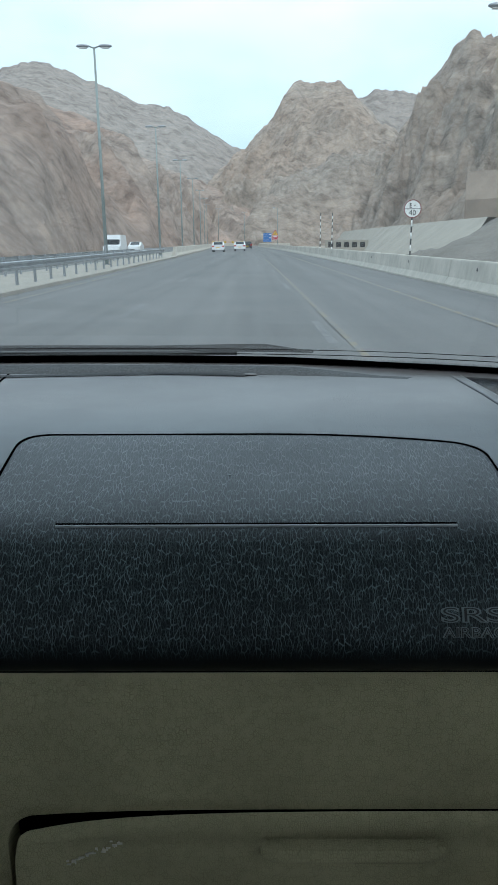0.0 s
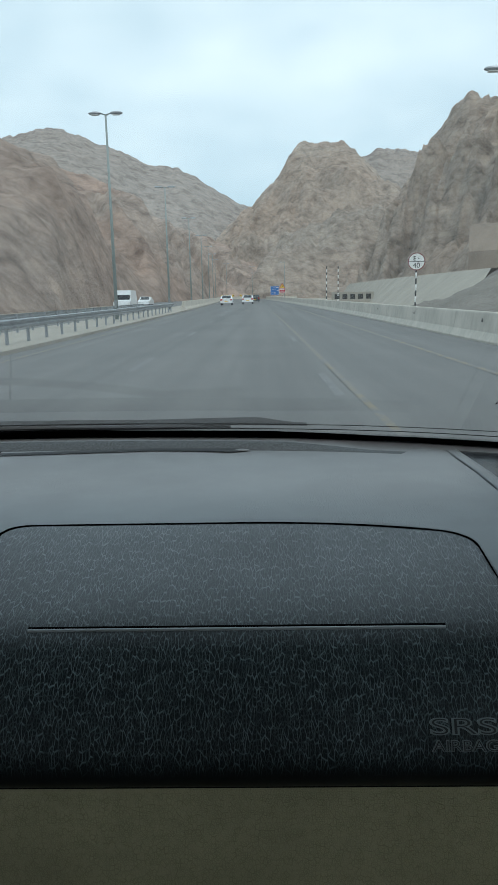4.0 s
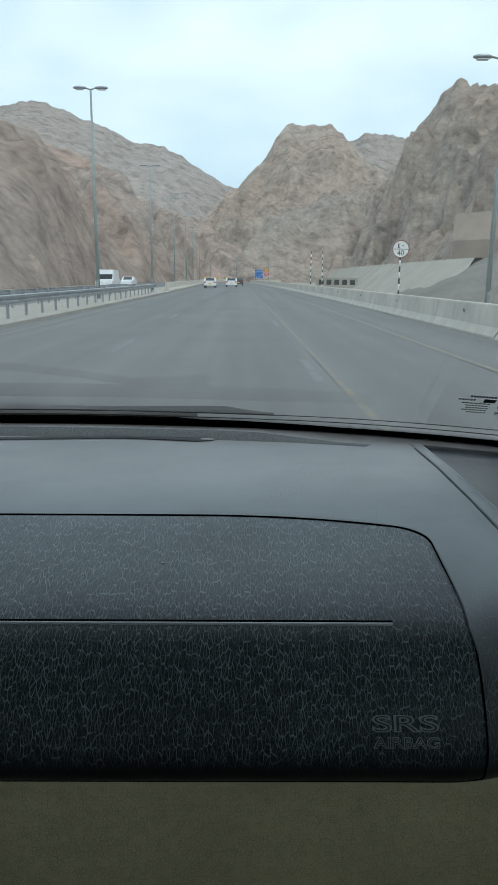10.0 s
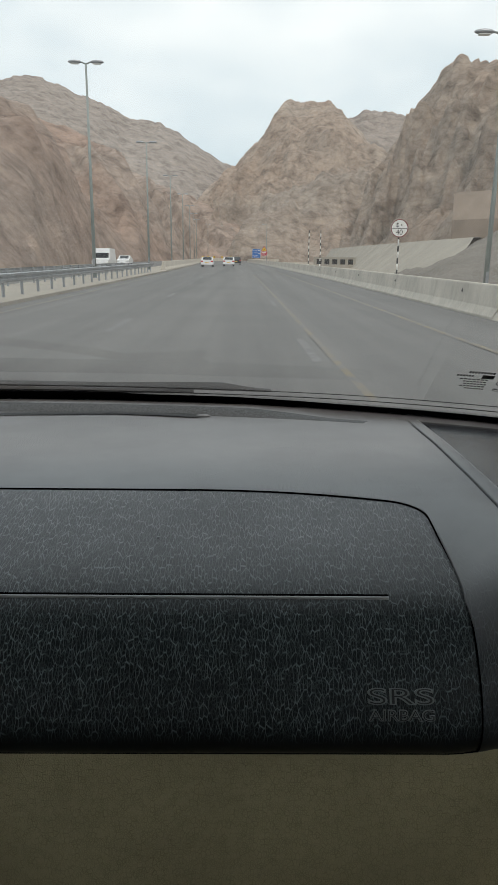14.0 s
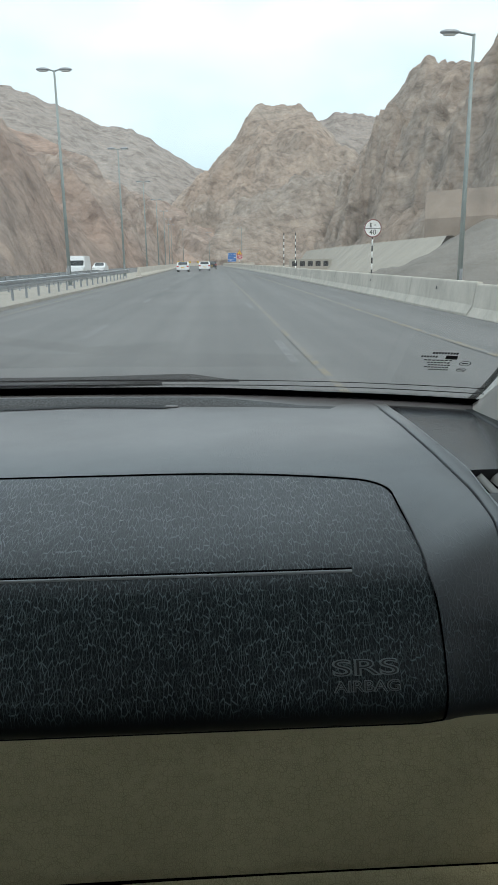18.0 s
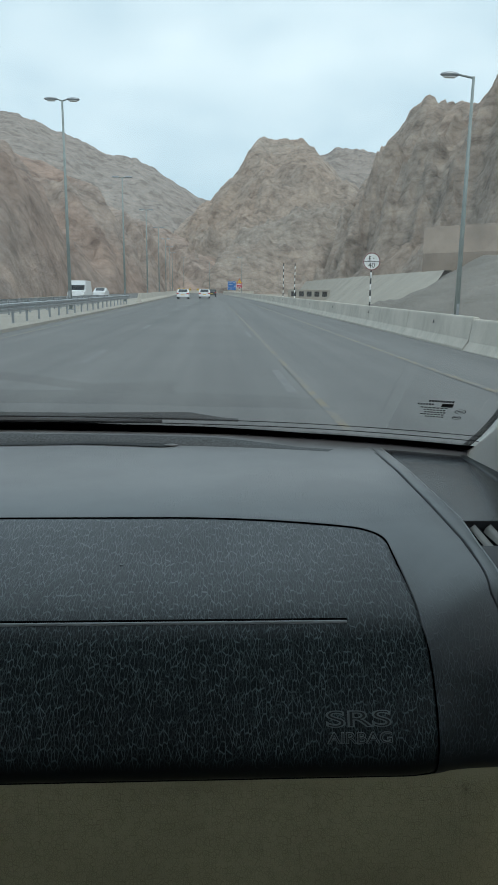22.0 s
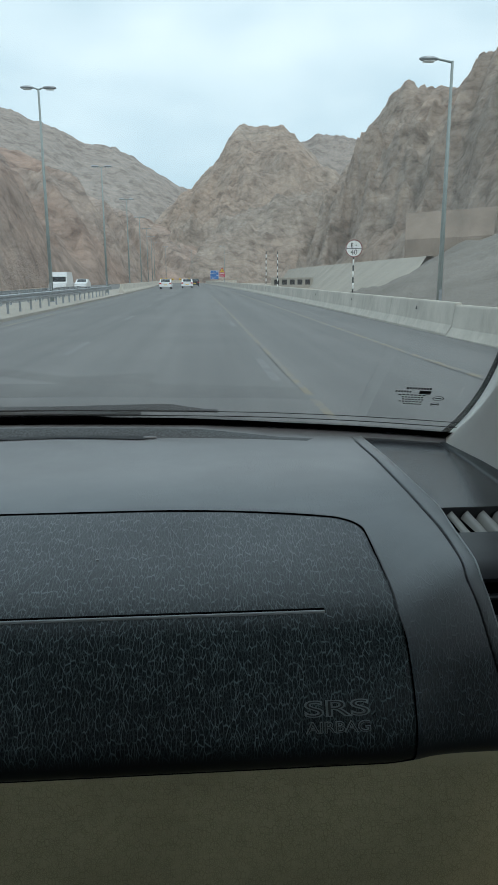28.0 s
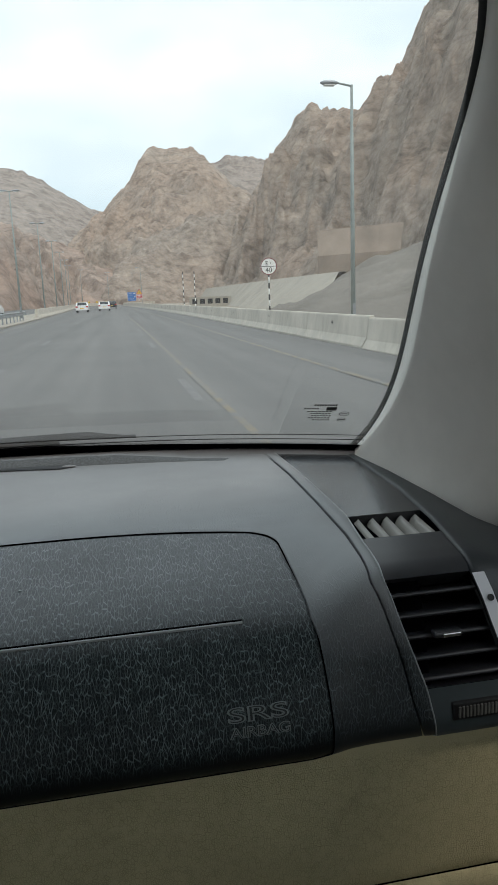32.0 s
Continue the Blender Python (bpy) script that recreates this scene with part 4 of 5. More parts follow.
for k in range(0, 46):
    f = 1 - 0.0035 - 0.9965 * k / 45
    if k == 45:
        f = 0.001
    rows.append([on_dash(cen.x + (x - cen.x) * f, cen.y + (s - cen.y) * f, -0.0008 * math.exp(-k / 2.0)) for x, s in out_in])
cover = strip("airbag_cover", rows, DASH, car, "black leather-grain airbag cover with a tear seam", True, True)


def seam_x(s):
    """The seam where the dashboard meets the end trim."""
    return interp(pod_of(s), [(0, 0.289), (v_of(1.1), 0.2945), (v_of(0.94), 0.292), (v_of(0.824), 0.2885), (v_of(0.745), 0.282), (V3, 0.280), (v_z(1.136), 0.2885), (v_z(1.09), 0.301), (v_z(1.05), 0.309), (PARC, 0.322)])


def outer_at(x, s):
    c = cen
    dx, ds = x - c.x, s - c.y
    best = 9.0
    if dx > 0:
        best = min(best, (0.29 - c.x) / dx)
    if dx < 0:
        best = min(best, (-0.62 - c.x) / dx)
    if ds < 0:
        best = min(best, (0.0 - c.y) / ds)
    if ds > 0:
        best = min(best, (ARC - c.y) / ds)
    return c.x + dx * best, c.y + ds * best


strip("cover_gap", [[on_dash(x, s, l) for x, s in out_gap] for l in (-0.008, 0.0004)], GAP, car, "dark gap round the airbag cover", True, True)
rows = [[on_dash(x, s, 0.0003) for x, s in out_gap]]
for k in range(0, 31):
    row = []
    for x, s in out_gap:
        ox, os_ = outer_at(x, s)
        t = 0.004 + 0.996 * k / 30
        px, ps = x + (ox - x) * t, s + (os_ - s) * t
        if px > 0.2:
            px += (seam_x(ps) - 0.29) * min(1.0, (px - 0.2) / 0.09)
        row.append(on_dash(px, ps, 0.0006 * math.exp(-k / 3.0)))
    rows.append(row)
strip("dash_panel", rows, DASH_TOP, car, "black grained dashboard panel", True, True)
# near-black sheet under the gaps, in place of the shade in them
strip("dash_bed", [[on_dash(x, ARC * i / 60, -0.009) for x in (-0.62, -0.3, 0, 0.2, 0.23, 0.26, 0.29, 0.33)] for i in range(61)], GAP, car)
strip("dash_panel_left", [[on_dash(x, ARC * i / 60, -0.0004) for x in (-1.02, -0.8, -0.62)] for i in range(61)], DASH_TOP, car)

# tear seam: a fine groove with a raised lower lip, its highlight put into the colour
xs = [-0.201 + 0.363 * i / 40 for i in range(41)]
strip("tear_seam", [[on_dash(x, S_LINE + q, l) for q, l in ((-0.0016, -0.0005), (-0.0014, 0.0007), (0.0010, 0.0007), (0.0011, -0.0005))] for x in xs], GAP, cover, "black tear seam")
strip("seam_lip", [[on_dash(x, S_LINE + q, l) for q, l in ((0.0009, -0.0005), (0.0011, 0.0011), (0.0020, 0.0017), (0.0030, 0.0014), (0.0040, -0.0005))] for x in xs], SEAM_LIP, cover, "lip below the tear seam, its glint painted pale")


def moulded_word(text, x0, x1, s0, s1):
    """Raised letters that follow the curve of the cover, their edge highlights painted as a paler rim."""
    span = None
    for mat, swell, top in ((LETTER_EDGE, 0.030, 0.0011), (LETTER, -0.020, 0.0016)):
        o = letters("lettering", text, 1.0, mat, cover, Matrix.Identity(4), 0.5, "LEFT", swell=swell)
        vs = o.data.vertices
        if span is None:
            span = (min(v.co.x for v in vs), max(v.co.x for v in vs), min(v.co.y for v in vs), max(v.co.y for v in vs))
        lx, hx, ly, hy = span
        for v in vs:
            fx, fy, up = (v.co.x - lx) / (hx - lx), (v.co.y - ly) / (hy - ly), v.co.z
            v.co = on_dash(x0 + (x1 - x0) * fx, s1 + (s0 - s1) * fy, top if up > 0 else -0.001)


S_SRS = float(np.interp(-1.0765, [-p[1] for p in PROFILE[5:]], _arc[5:]))
moulded_word("SRS", 0.1365, 0.1905, S_SRS + 0.0035, S_SRS + 0.0165)
moulded_word("AIRBAG", 0.1370, 0.1905, S_SRS + 0.0200, S_SRS + 0.0290)


def screen_y(x):
    """How far ahead the foot of the windscreen lies."""
    return 1.370 - 0.2 * (x + 0.33) ** 2 - 0.35 * max(0.0, x - 0.1) ** 2


# rear lip of the dashboard with the demister slot
def lip_row(x):
    t = 1.0 if x < 0.05 else max(0.0, 1 - (x - 0.05) / 0.13)
    hy = screen_y(x) - 0.075
    z = 1.168
    h = 0.0105 * t + 0.001
    return [(x, hy - 0.003, z - 0.004), (x, hy, z + 0.001), (x, hy + 0.02, z + h), (x, min(hy + 0.045, screen_y(x) - 0.012), z + h * 0.8), (x, screen_y(x) - 0.006, z + 0.010), (x, screen_y(x) + 0.02, z - 0.03)]


LIP_X = [-1.02 + 1.465 * i / 90 for i in range(91)]
# one lip: dark face, and a top whose lit paleness is painted
strip("rear_lip", [lip_row(x)[:3] for x in LIP_X], LIP_GRAIN, car, "dark grained rear lip below the windscreen")
strip("lip_top", [lip_row(x)[2:] for x in LIP_X], DASH_TOP, car, "top of the rear lip, sky light painted into its colour")
strip("demister_slot", [[(x, screen_y(x) - 0.078 - w, 1.1705), (x, screen_y(x) - 0.0745, 1.1712)] for x, w in ((-0.95, 0.010), (-0.17, 0.010), (-0.10, 0.013), (-0.04, 0.019), (-0.028, 0.012))], BLACK, car, "dark demister slot", False)
bm = bmesh.new()
bmesh.ops.create_uvsphere(bm, u_segments=16, v_segments=8, radius=1, matrix=Matrix.Translation((-0.026, screen_y(-0.026) - 0.083, 1.1702)) @ Matrix.Diagonal((0.012, 0.005, 0.0022, 1)))
part("slot_tab", bm, DASH_TOP, car, smooth=True)

# seam and trim strip towards the middle of the car
def mid_seam(y, d):
    return on_dash(-0.431 + 0.14 * (1.33 - y) + d, s_of(y), 0.0008)


ys = [1.292 - 0.03 * i for i in range(14)]
strip("trim_seam", [[mid_seam(y, d) for d in (-0.0022, 0.0022)] for y in ys], GAP, car, "dark seam beside the centre trim", False)
strip("trim_edge", [[mid_seam(y, d) for d in (-0.0165, -0.0150)] for y in ys], TRIM_EDGE, car, "thin bright edge of the trim strip", False)

# dust mark on the cover
part("dust_mark", blockbm((-0.0470, 0.820, 1.1478), (-0.0442, 0.8225, 1.1488), 0.0004), SEAM_LIP, cover)

def pod_row(v, fs, lift=0.0):
    a, b = interp(v, LEFT_X), interp(v, RIGHT_X)
    return [on_pod(a + (b - a) * f, v, lift) for f in fs]


def pair_s(v):
    """The place along the dashboard's own curve beside v on the pod."""
    y, z = pod_yz(v)
    if v <= V1:
        return s_of(y)
    return s_of(0.882) + (ARC - s_of(0.882)) * (v - V1) / (PARC - V1)


rows = []
for i in range(91):
    v = 0.02 + (PARC - 0.02) * i / 90
    s = pair_s(v)
    p, q = Vector(on_dash(seam_x(s) + interp(v, [(0, 0.0042), (V2, 0.0036), (V3, 0.0015), (PARC, 0.0012)]), s, 0.0)), Vector(on_pod(interp(v, LEFT_X), v, 0.0))
    n1, n2 = Vector(on_dash(seam_x(s), s, 1.0)) - Vector(on_dash(seam_x(s), s, 0.0)), Vector(on_pod(0.3, v, 1.0)) - Vector(on_pod(0.3, v, 0.0))
    rows.append([p - n1 * 0.008, p - n1 * 0.001, p + (q - p) * 0.07 + n1 * 0.0004, p + (q - p) * 0.5 + (n1 + n2) * 0.0003, p + (q - p) * 0.93 + n2 * 0.0006, q + n2 * 0.0001, q - n2 * 0.004])
edge_rows = [[Vector(on_pod(interp(v, LEFT_X) + x, v, l)) for x, l in ((-0.0011, 0.0), (-0.0009, 0.0014), (0.0002, 0.0014), (0.0004, -0.001))] for v in [0.02 + (PARC - 0.02) * i / 90 for i in range(91)]]
strip("trim_edge", edge_rows, TRIM_EDGE, car, "thin bright edge of the trim strip")
strip("end_trim_strip", rows, DASH_TOP, car, "narrow trim strip beside the side vents")
fs = [0.0, 0.03, 0.35, 0.7, 0.97, 1.0]
strip("end_cap_top", [pod_row(0.03 + (V1 - 0.03) * i / 24, fs, -0.0005) for i in range(25)], CAP, car, "smooth satin black end cap")
strip("end_cap_mid", [pod_row(V2 + (V3 - V2) * i / 14, fs, -0.0005) for i in range(15)], SATIN, car)
strip("end_cap_low", [pod_row(V4 + (PARC - V4) * i / 12, fs, 0.0012) for i in range(13)], SLATE, car)
# black lining behind the slats: the well's shade put into its colour
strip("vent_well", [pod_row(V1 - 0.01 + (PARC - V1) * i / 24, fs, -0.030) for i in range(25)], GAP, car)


def vent(name, label, va, vb, n, across, mat):
    v = thing(name, label, "air vent")
    v.parent = car
    del v["category"]
    for q in (va, vb):
        strip("vent_rim", [pod_row(q, fs, l) for l in (-0.0005, -0.03)], SATIN, v)
    for e in (LEFT_X, RIGHT_X):
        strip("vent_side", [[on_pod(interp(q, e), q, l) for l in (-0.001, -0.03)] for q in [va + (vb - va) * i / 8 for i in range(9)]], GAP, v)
    for k in range(n):
        if across:
            q = va + (vb - va) * (k + 0.75) / (n + 0.15)
            a, b = interp(q, LEFT_X) - 0.001, interp(q, RIGHT_X) + 0.001
            strip("slat", [[on_pod(x, q + dd, l) for dd, l in ((-0.0014, -0.0050), (-0.0004, -0.0030), (0.0022, -0.0026), (0.0034, -0.005), (-0.004, -0.024), (-0.008, -0.023), (-0.0014, -0.0050))] for x in (a, (a + b) / 2, b)], mat, v, smooth=True)
        else:
            f = (k + 0.6) / (n + 0.2)
            x = interp(va, LEFT_X) + (interp(va, RIGHT_X) - interp(va, LEFT_X)) * f
            strip("fin", [[on_pod(x + dd - 0.006 * (q - va) / (vb - va), q, l) for dd, l in ((-0.010, -0.026), (-0.002, -0.008), (0.003, -0.004), (0.0045, -0.007), (0.001, -0.026))] for q in (va + 0.002, (va + vb) / 2, vb - 0.002)], mat, v, smooth=True)
    return v


vent("demister_vent", "side demister vent with pale upright fins", V1, V2, 5, False, LIGHT_PLASTIC)
v2 = vent("side_vent", "side air vent with black slats", V3, V4, 5, True, SATIN)
LIGHT_RIB = plain("grey_wheel_rib", (0.13, 0.13, 0.12), 0.5, 0, 0.1, 30)
qk = V3 + (V4 - V3) * 0.52
kn = Vector(on_pod(0.346, qk, 0.002))
part("vent_knob", blockbm(kn - Vector((0.014, 0.005, 0.0035)), kn + Vector((0.014, 0.005, 0.0035)), 0.0025), SATIN, v2, "vent knob")
part("knob_inlay", blockbm(kn - Vector((0.006, 0.0065, 0.002)), kn + Vector((0.012, -0.004, 0.002)), 0.0008), CHROME, v2, "small chrome inlay of the vent knob")
wq = Vector(on_pod(0.374, v_z(1.041), 0.0030))
part("wheel_frame", blockbm(wq - Vector((0.029, 0.001, 0.0085)), wq + Vector((0.029, 0.012, 0.0085)), 0.001), BLACK, v2, "dark thumb wheel slot")
for k in range(11):
    part("wheel_rib", blockbm(wq + Vector((-0.024 + 0.0036 * k, -0.0025, -0.0055)), wq + Vector((-0.0218 + 0.0036 * k, 0.004, 0.0055)), 0.0005), LIGHT_RIB, v2)

# outer end of the dashboard beside the door
rows = []
for i in range(51):
    v = PARC * i / 50
    e = interp(v, RIGHT_X)
    y, z = pod_yz(v)
    rows.append([(e + 0.0015, y, z - 0.012), (e + 0.002, y, z + 0.0003), (e + 0.006, y, z + 0.0008), (e + 0.010, y + 0.001, z + 0.0006), (e + 0.03, y + 0.004, z - 0.004), (e + 0.09, y + 0.01, z - 0.030), (0.60, y + 0.02, z - 0.065)])
strip("dash_end", rows, END_GRAIN, car, "dark grained dashboard end beside the door")
tag = strip("paper_tag", [[(interp(v_z(1.158 - 0.07 * w), RIGHT_X) - 0.002 + 0.0125 * u, on_pod(0, v_z(1.158 - 0.07 * w), 0.006 + 0.002 * math.sin(3 * w))[1], on_pod(0, v_z(1.158 - 0.07 * w), 0.006)[2]) for u in (0, 0.5, 1)] for w in (0, 0.2, 0.4, 0.6, 0.8, 1)], WHITE_PAPER, car, "white paper tag tucked beside the vent")
tm = Vector(on_pod(0.3905, v_z(1.138), 0.0085))
part("tag_mark", tubebm(tm, tm + Vector((0, -0.001, 0.0004)), 0.0032, 0.0032, 14), INK, tag)

# beige lower panel and glovebox
HOLE_X = [-0.2625 + 0.03 * (i / 16) ** 2 for i in range(17)]
XS = [-1.02, -0.6, -0.3, -0.2627] + HOLE_X + [-0.232 + 0.832 * i / 30 for i in range(1, 31)]


def panel_row(x):
    e = hole_top(x) if x > -0.2626 else 0.60
    return [(x, 0.735, 1.028), (x, 0.718, 1.012), (x, 0.708, 0.998), (x, 0.704, 0.97), (x, 0.702, 0.92), (x, 0.704, max(0.862, e + 0.004) if x > -0.2626 else 0.862), (x, 0.7045, e + 0.002), (x, 0.706, e), (x, 0.735, e - 0.001)]


rows = []


def lid_top(x):
    """The rounded upper edge of the glovebox lid."""
    if x < -0.235:
        return 0.800 + 0.026 * math.sqrt(max(0.0, 1 - ((-0.235 - x) / 0.0205) ** 2))
    return 0.826 + 0.0222 * (1 - math.exp(-(x + 0.235) / 0.085))


def hole_top(x):
    """The edge of the opening round the lid."""
    if x < -0.232:
        return 0.806 + 0.035 * math.sqrt(max(0.0, 1 - ((-0.232 - x) / 0.0305) ** 2))
    return 0.841 + 0.0068 * (1 - math.exp(-(x + 0.232) / 0.075))


hx0, hx1 = -0.014, 0.160
LID_X = sorted([-0.2555 + 0.6875 * (i / 60) ** 1.35 for i in range(61)] + [hx0 - 0.002, hx0 + 0.001, hx0 + 0.004, hx1 - 0.004, hx1 - 0.001, hx1 + 0.002])
for i, x in enumerate(LID_X):
    t = lid_top(x)
    d = 0.010 * min(1.0, max(0.0, (x - hx0) / 0.004)) * min(1.0, max(0.0, (hx1 - x) / 0.004))
    a, c = min(0.8215, t - 0.014), min(0.8035, t - 0.02)
    rows.append([(x, 0.7045, t - 0.001), (x, 0.7005, t - 0.005), (x, 0.698, t - 0.012), (x, 0.6972, a), (x, 0.6978 + d, a - 0.0015), (x, 0.6972 + d * 0.9, (a + c) / 2), (x, 0.6972 + d * 0.6, c), (x, 0.6965, c - 0.003), (x, 0.696, 0.765), (x + 0.02 * math.exp(-i / 2.5), 0.70, 0.70), (x + 0.05 * math.exp(-i / 4.0), 0.74, 0.60)])
strip("lower_panel", [panel_row(x) for x in XS], BEIGE, car, "olive-beige grained lower dashboard panel")
lid = strip("glovebox_lid", rows, BEIGE, car, "olive-beige glovebox lid with pale scratches")
# black sheet behind the lid stands for the shade in its gap
strip("lid_gap", [[(x, 0.736, z) for z in (0.87, 0.55)] for x in (-1.02, 0.6)], GAP, car)
lip = []
for i in range(29):
    u = i / 28
    x = hx0 - 0.002 + (hx1 - hx0 + 0.004) * u
    low = 0.8025 + 0.008 * (2 * u - 1) ** 10
    lip.append([(x, 0.700, low + 0.001), (x, 0.6935, low + 0.0005), (x, 0.6915, low - 0.002), (x, 0.6920, low - 0.006), (x, 0.6970, low - 0.0105)])
strip("handle", lip, BEIGE, lid, "raised beige handle lip")
for k in range(34):
    u = k / 33
    x = -0.204 + 0.05 * u + 0.004 * noise.noise((k * 1.7, 0, 0)) + (0.006 * ((k * 7) % 5) / 5 if u > 0.6 else 0)
    z = 0.792 + 0.028 * u + 0.006 * noise.noise((0, k * 1.3, 0)) - (0.004 * ((k * 3) % 4) / 4 if u > 0.6 else 0)
    part("scratch", blockbm((x, 0.6950, z), (x + 0.0042 - 0.0016 * (k % 3), 0.6962, z + 0.0009 + 0.0008 * (k % 2)), 0, None), SCRATCH, lid)

# windscreen, its sticker, cowl and wiper
def glass_pt(x, h, back=0.0):
    return (x, screen_y(x) - h / 0.9 + back, 1.170 + h)


gs = strip("windscreen", [[glass_pt(-1.0 + 1.46 * i / 40, 0.0 + 0.56 * j / 16) for j in range(17)] for i in range(41)], GLASS, car, "clear windscreen")
gs.visible_shadow = False
strip("black_edge", [[glass_pt(-1.0 + 1.46 * i / 60, h, -0.0025) for h in (-0.01, interp(-1.0 + 1.46 * i / 60, [(-1, 0.0215), (0.02, 0.0215), (0.2, 0.016), (0.5, 0.016)]))] for i in range(61)], GAP, gs, "black printed band at the foot of the windscreen")
for h, w in ((0.0250, 0.0015), (0.0345, 0.0013)):
    strip("demister_wire", [[glass_pt(-1.0 + 1.44 * i / 60, h + d, -0.001) for d in (0, w)] for i in range(61)], BLACK, gs, "thin black line along the glass")
dots = bmesh.new()
for i in range(70):
    x = 0.19 + 0.0034 * i
    for k in range(3):
        c = Vector(glass_pt(x + 0.0017 * (k % 2), 0.0157 + 0.0016 * k, -0.002))
        r = 0.0011 - 0.0002 * k
        vs = [dots.verts.new(c + Vector((r * math.cos(a), -0.7 * r * math.sin(a), 0.7 * r * math.sin(a)))) for a in (0, 1.05, 2.1, 3.14, 4.19, 5.24)]
        dots.faces.new(vs)
dp = part("dot_band", dots, BLACK, gs, "band of printed dots")
dp["kind"] = "stuff"

STK = thing("glass_mark", "small black maker's marks printed on the windscreen", "label")
STK.parent = gs
del STK["category"]
e0 = Vector(glass_pt(0.350, 0.062))
ex = (Vector(glass_pt(0.400, 0.062)) - e0).normalized()
ez = (Vector(glass_pt(0.350, 0.10)) - e0).normalized()
en = ex.cross(ez)


def mark(u0, u1, v0, v1):
    strip("mark", [[e0 + ex * u + ez * v + en * 0.001 for v in (v0, v1)] for u in (u0, u1)], INK, STK, smooth=False)


for k in range(9):
    mark(0.004 * k + 0.002, 0.004 * k + 0.0048, 0.0425, 0.0475)
mark(0.022, 0.038, 0.031, 0.040)
for k in range(6):
    mark(-0.012 + 0.004 * k, -0.0096 + 0.004 * k, 0.034, 0.0385)
for r, (u0, u1) in enumerate(((-0.006, 0.034), (0.0, 0.032), (0.002, 0.034), (-0.002, 0.033), (0.006, 0.034))):
    n = 7
    for k in range(n):
        a = u0 + (u1 - u0) * k / n
        mark(a, a + (u1 - u0) / n * 0.72, 0.0265 - 0.0058 * r, 0.0292 - 0.0058 * r)
for cx, cy, rx, ry in ((0.052, 0.022, 0.008, 0.006), (0.051, 0.006, 0.0065, 0.005)):
    for k in range(18):
        a0, a1 = 2 * math.pi * k / 18, 2 * math.pi * (k + 1) / 18
        strip("mark", [[e0 + ex * (cx + rx * q * math.cos(a)) + ez * (cy + ry * q * math.sin(a)) + en * 0.001 for q in (0.84, 1.0)] for a in (a0, a1)], INK, STK, smooth=False)
    mark(cx - 0.004, cx + 0.004, cy - 0.0012, cy + 0.0012)

cowl = strip("cowl", [[(x, screen_y(x) + 0.04 + d, z) for d, z in ((0.0, 1.13), (0.03, 1.140), (0.10, 1.135), (0.2, 1.11), (0.30, 1.04))] for x in [-1.05 + 1.6 * i / 40 for i in range(41)]], RUBBER, car, "black plastic cowl below the windscreen")
wiper = thing("wiper", "black windscreen wiper at rest", "wiper")
wiper.parent = car
del wiper["category"]
def wp(x, dz, dy=0.0):
    return (x, screen_y(x) + 0.035 + dy, 1.190 + dz)


strip("blade", [[wp(x, 0.0), wp(x, 0.002 + 0.014 * interp(x, [(-0.9, 0.8), (-0.2, 0.55), (0.0, 0.9), (0.06, 0.3), (0.085, 0.05)])), wp(x, 0.003, 0.02)] for x in [-0.95 + 1.035 * i / 50 for i in range(51)]], BLACK, wiper, "tapering rubber blade")
part("wiper_arm", tubebm(wp(-0.95, 0.004, 0.012), wp(-0.05, -0.004, 0.016), 0.006, 0.005, 8), SATIN, wiper)

# windscreen pillar
def pillar_edge(t):
    """The inner edge of the pillar beside the glass, from the dashboard (0) to the roof (1)."""
    return Vector((0.435 + 0.32 * t - 1.306 * t ** 2 + 1.646 * t ** 3 - 0.734 * t ** 4, 1.215 - 0.525 * t, 1.178 + 0.559 * t - 0.024 * t ** 2 - 0.076 * t ** 3))


rows_b, rows_p = [], []
for i in range(41):
    t = -0.07 + 1.115 * i / 40
    p = pillar_edge(t)
    flare = 0.004 * math.exp(-max(0, t) * 12)
    rows_b.append([p + Vector((-0.002 - flare, 0.006, 0.003)), p + Vector((-0.002 - flare, 0.0, 0.0005)), p + Vector((0.0015, -0.002, -0.001))])
    rows_p.append([p + Vector((x, y, z)) for x, y, z in ((0.003, 0.004, 0.002), (0.0, -0.004, 0), (-0.004, -0.030, -0.003), (-0.002, -0.052, -0.005), (0.004, -0.085, -0.006), (0.014, -0.14, -0.008), (0.026, -0.20, -0.010), (0.042, -0.26, -0.012), (0.064, -0.315, -0.013), (0.10, -0.35, -0.014), (0.17, -0.37, -0.015))])
strip("glass_seal", rows_b, RUBBER, car, "black rubber seal beside the pillar")
strip("pillar", rows_p, PILLAR, car, "pale grey windscreen pillar trim")
strip("pillar_left", [[(-0.72 - v[0], v[1], v[2]) for v in r] for r in rows_p], PILLAR, car, "pale grey windscreen pillar trim")

# cabin shell, out of view: roof, doors, floor, rear
part("roof_lining", blockbm((-1.12, -1.9, 1.66), (0.60, 0.72, 1.70), 0.02), ROOF_LINING, car, "pale grey roof lining")
for x0, x1, nm in ((0.58, 0.64, "door_right"), (-1.20, -1.14, "door_left")):
    part("door_panel", blockbm((x0, -1.9, 0.4), (x1, 1.2, 1.18), 0.015), CAR_SHELL, car, "beige door panel")
    part("window_post", blockbm((x0, -0.55, 1.10), (x1, -0.40, 1.68), 0.01), CAR_SHELL, car)
# unseen, no rear window: added solid to keep light off the dashboard front
part("rear_light_block", blockbm((-1.14, -1.95, 0.4), (0.58, -1.9, 1.62), 0.01), CAR_SHELL, car)
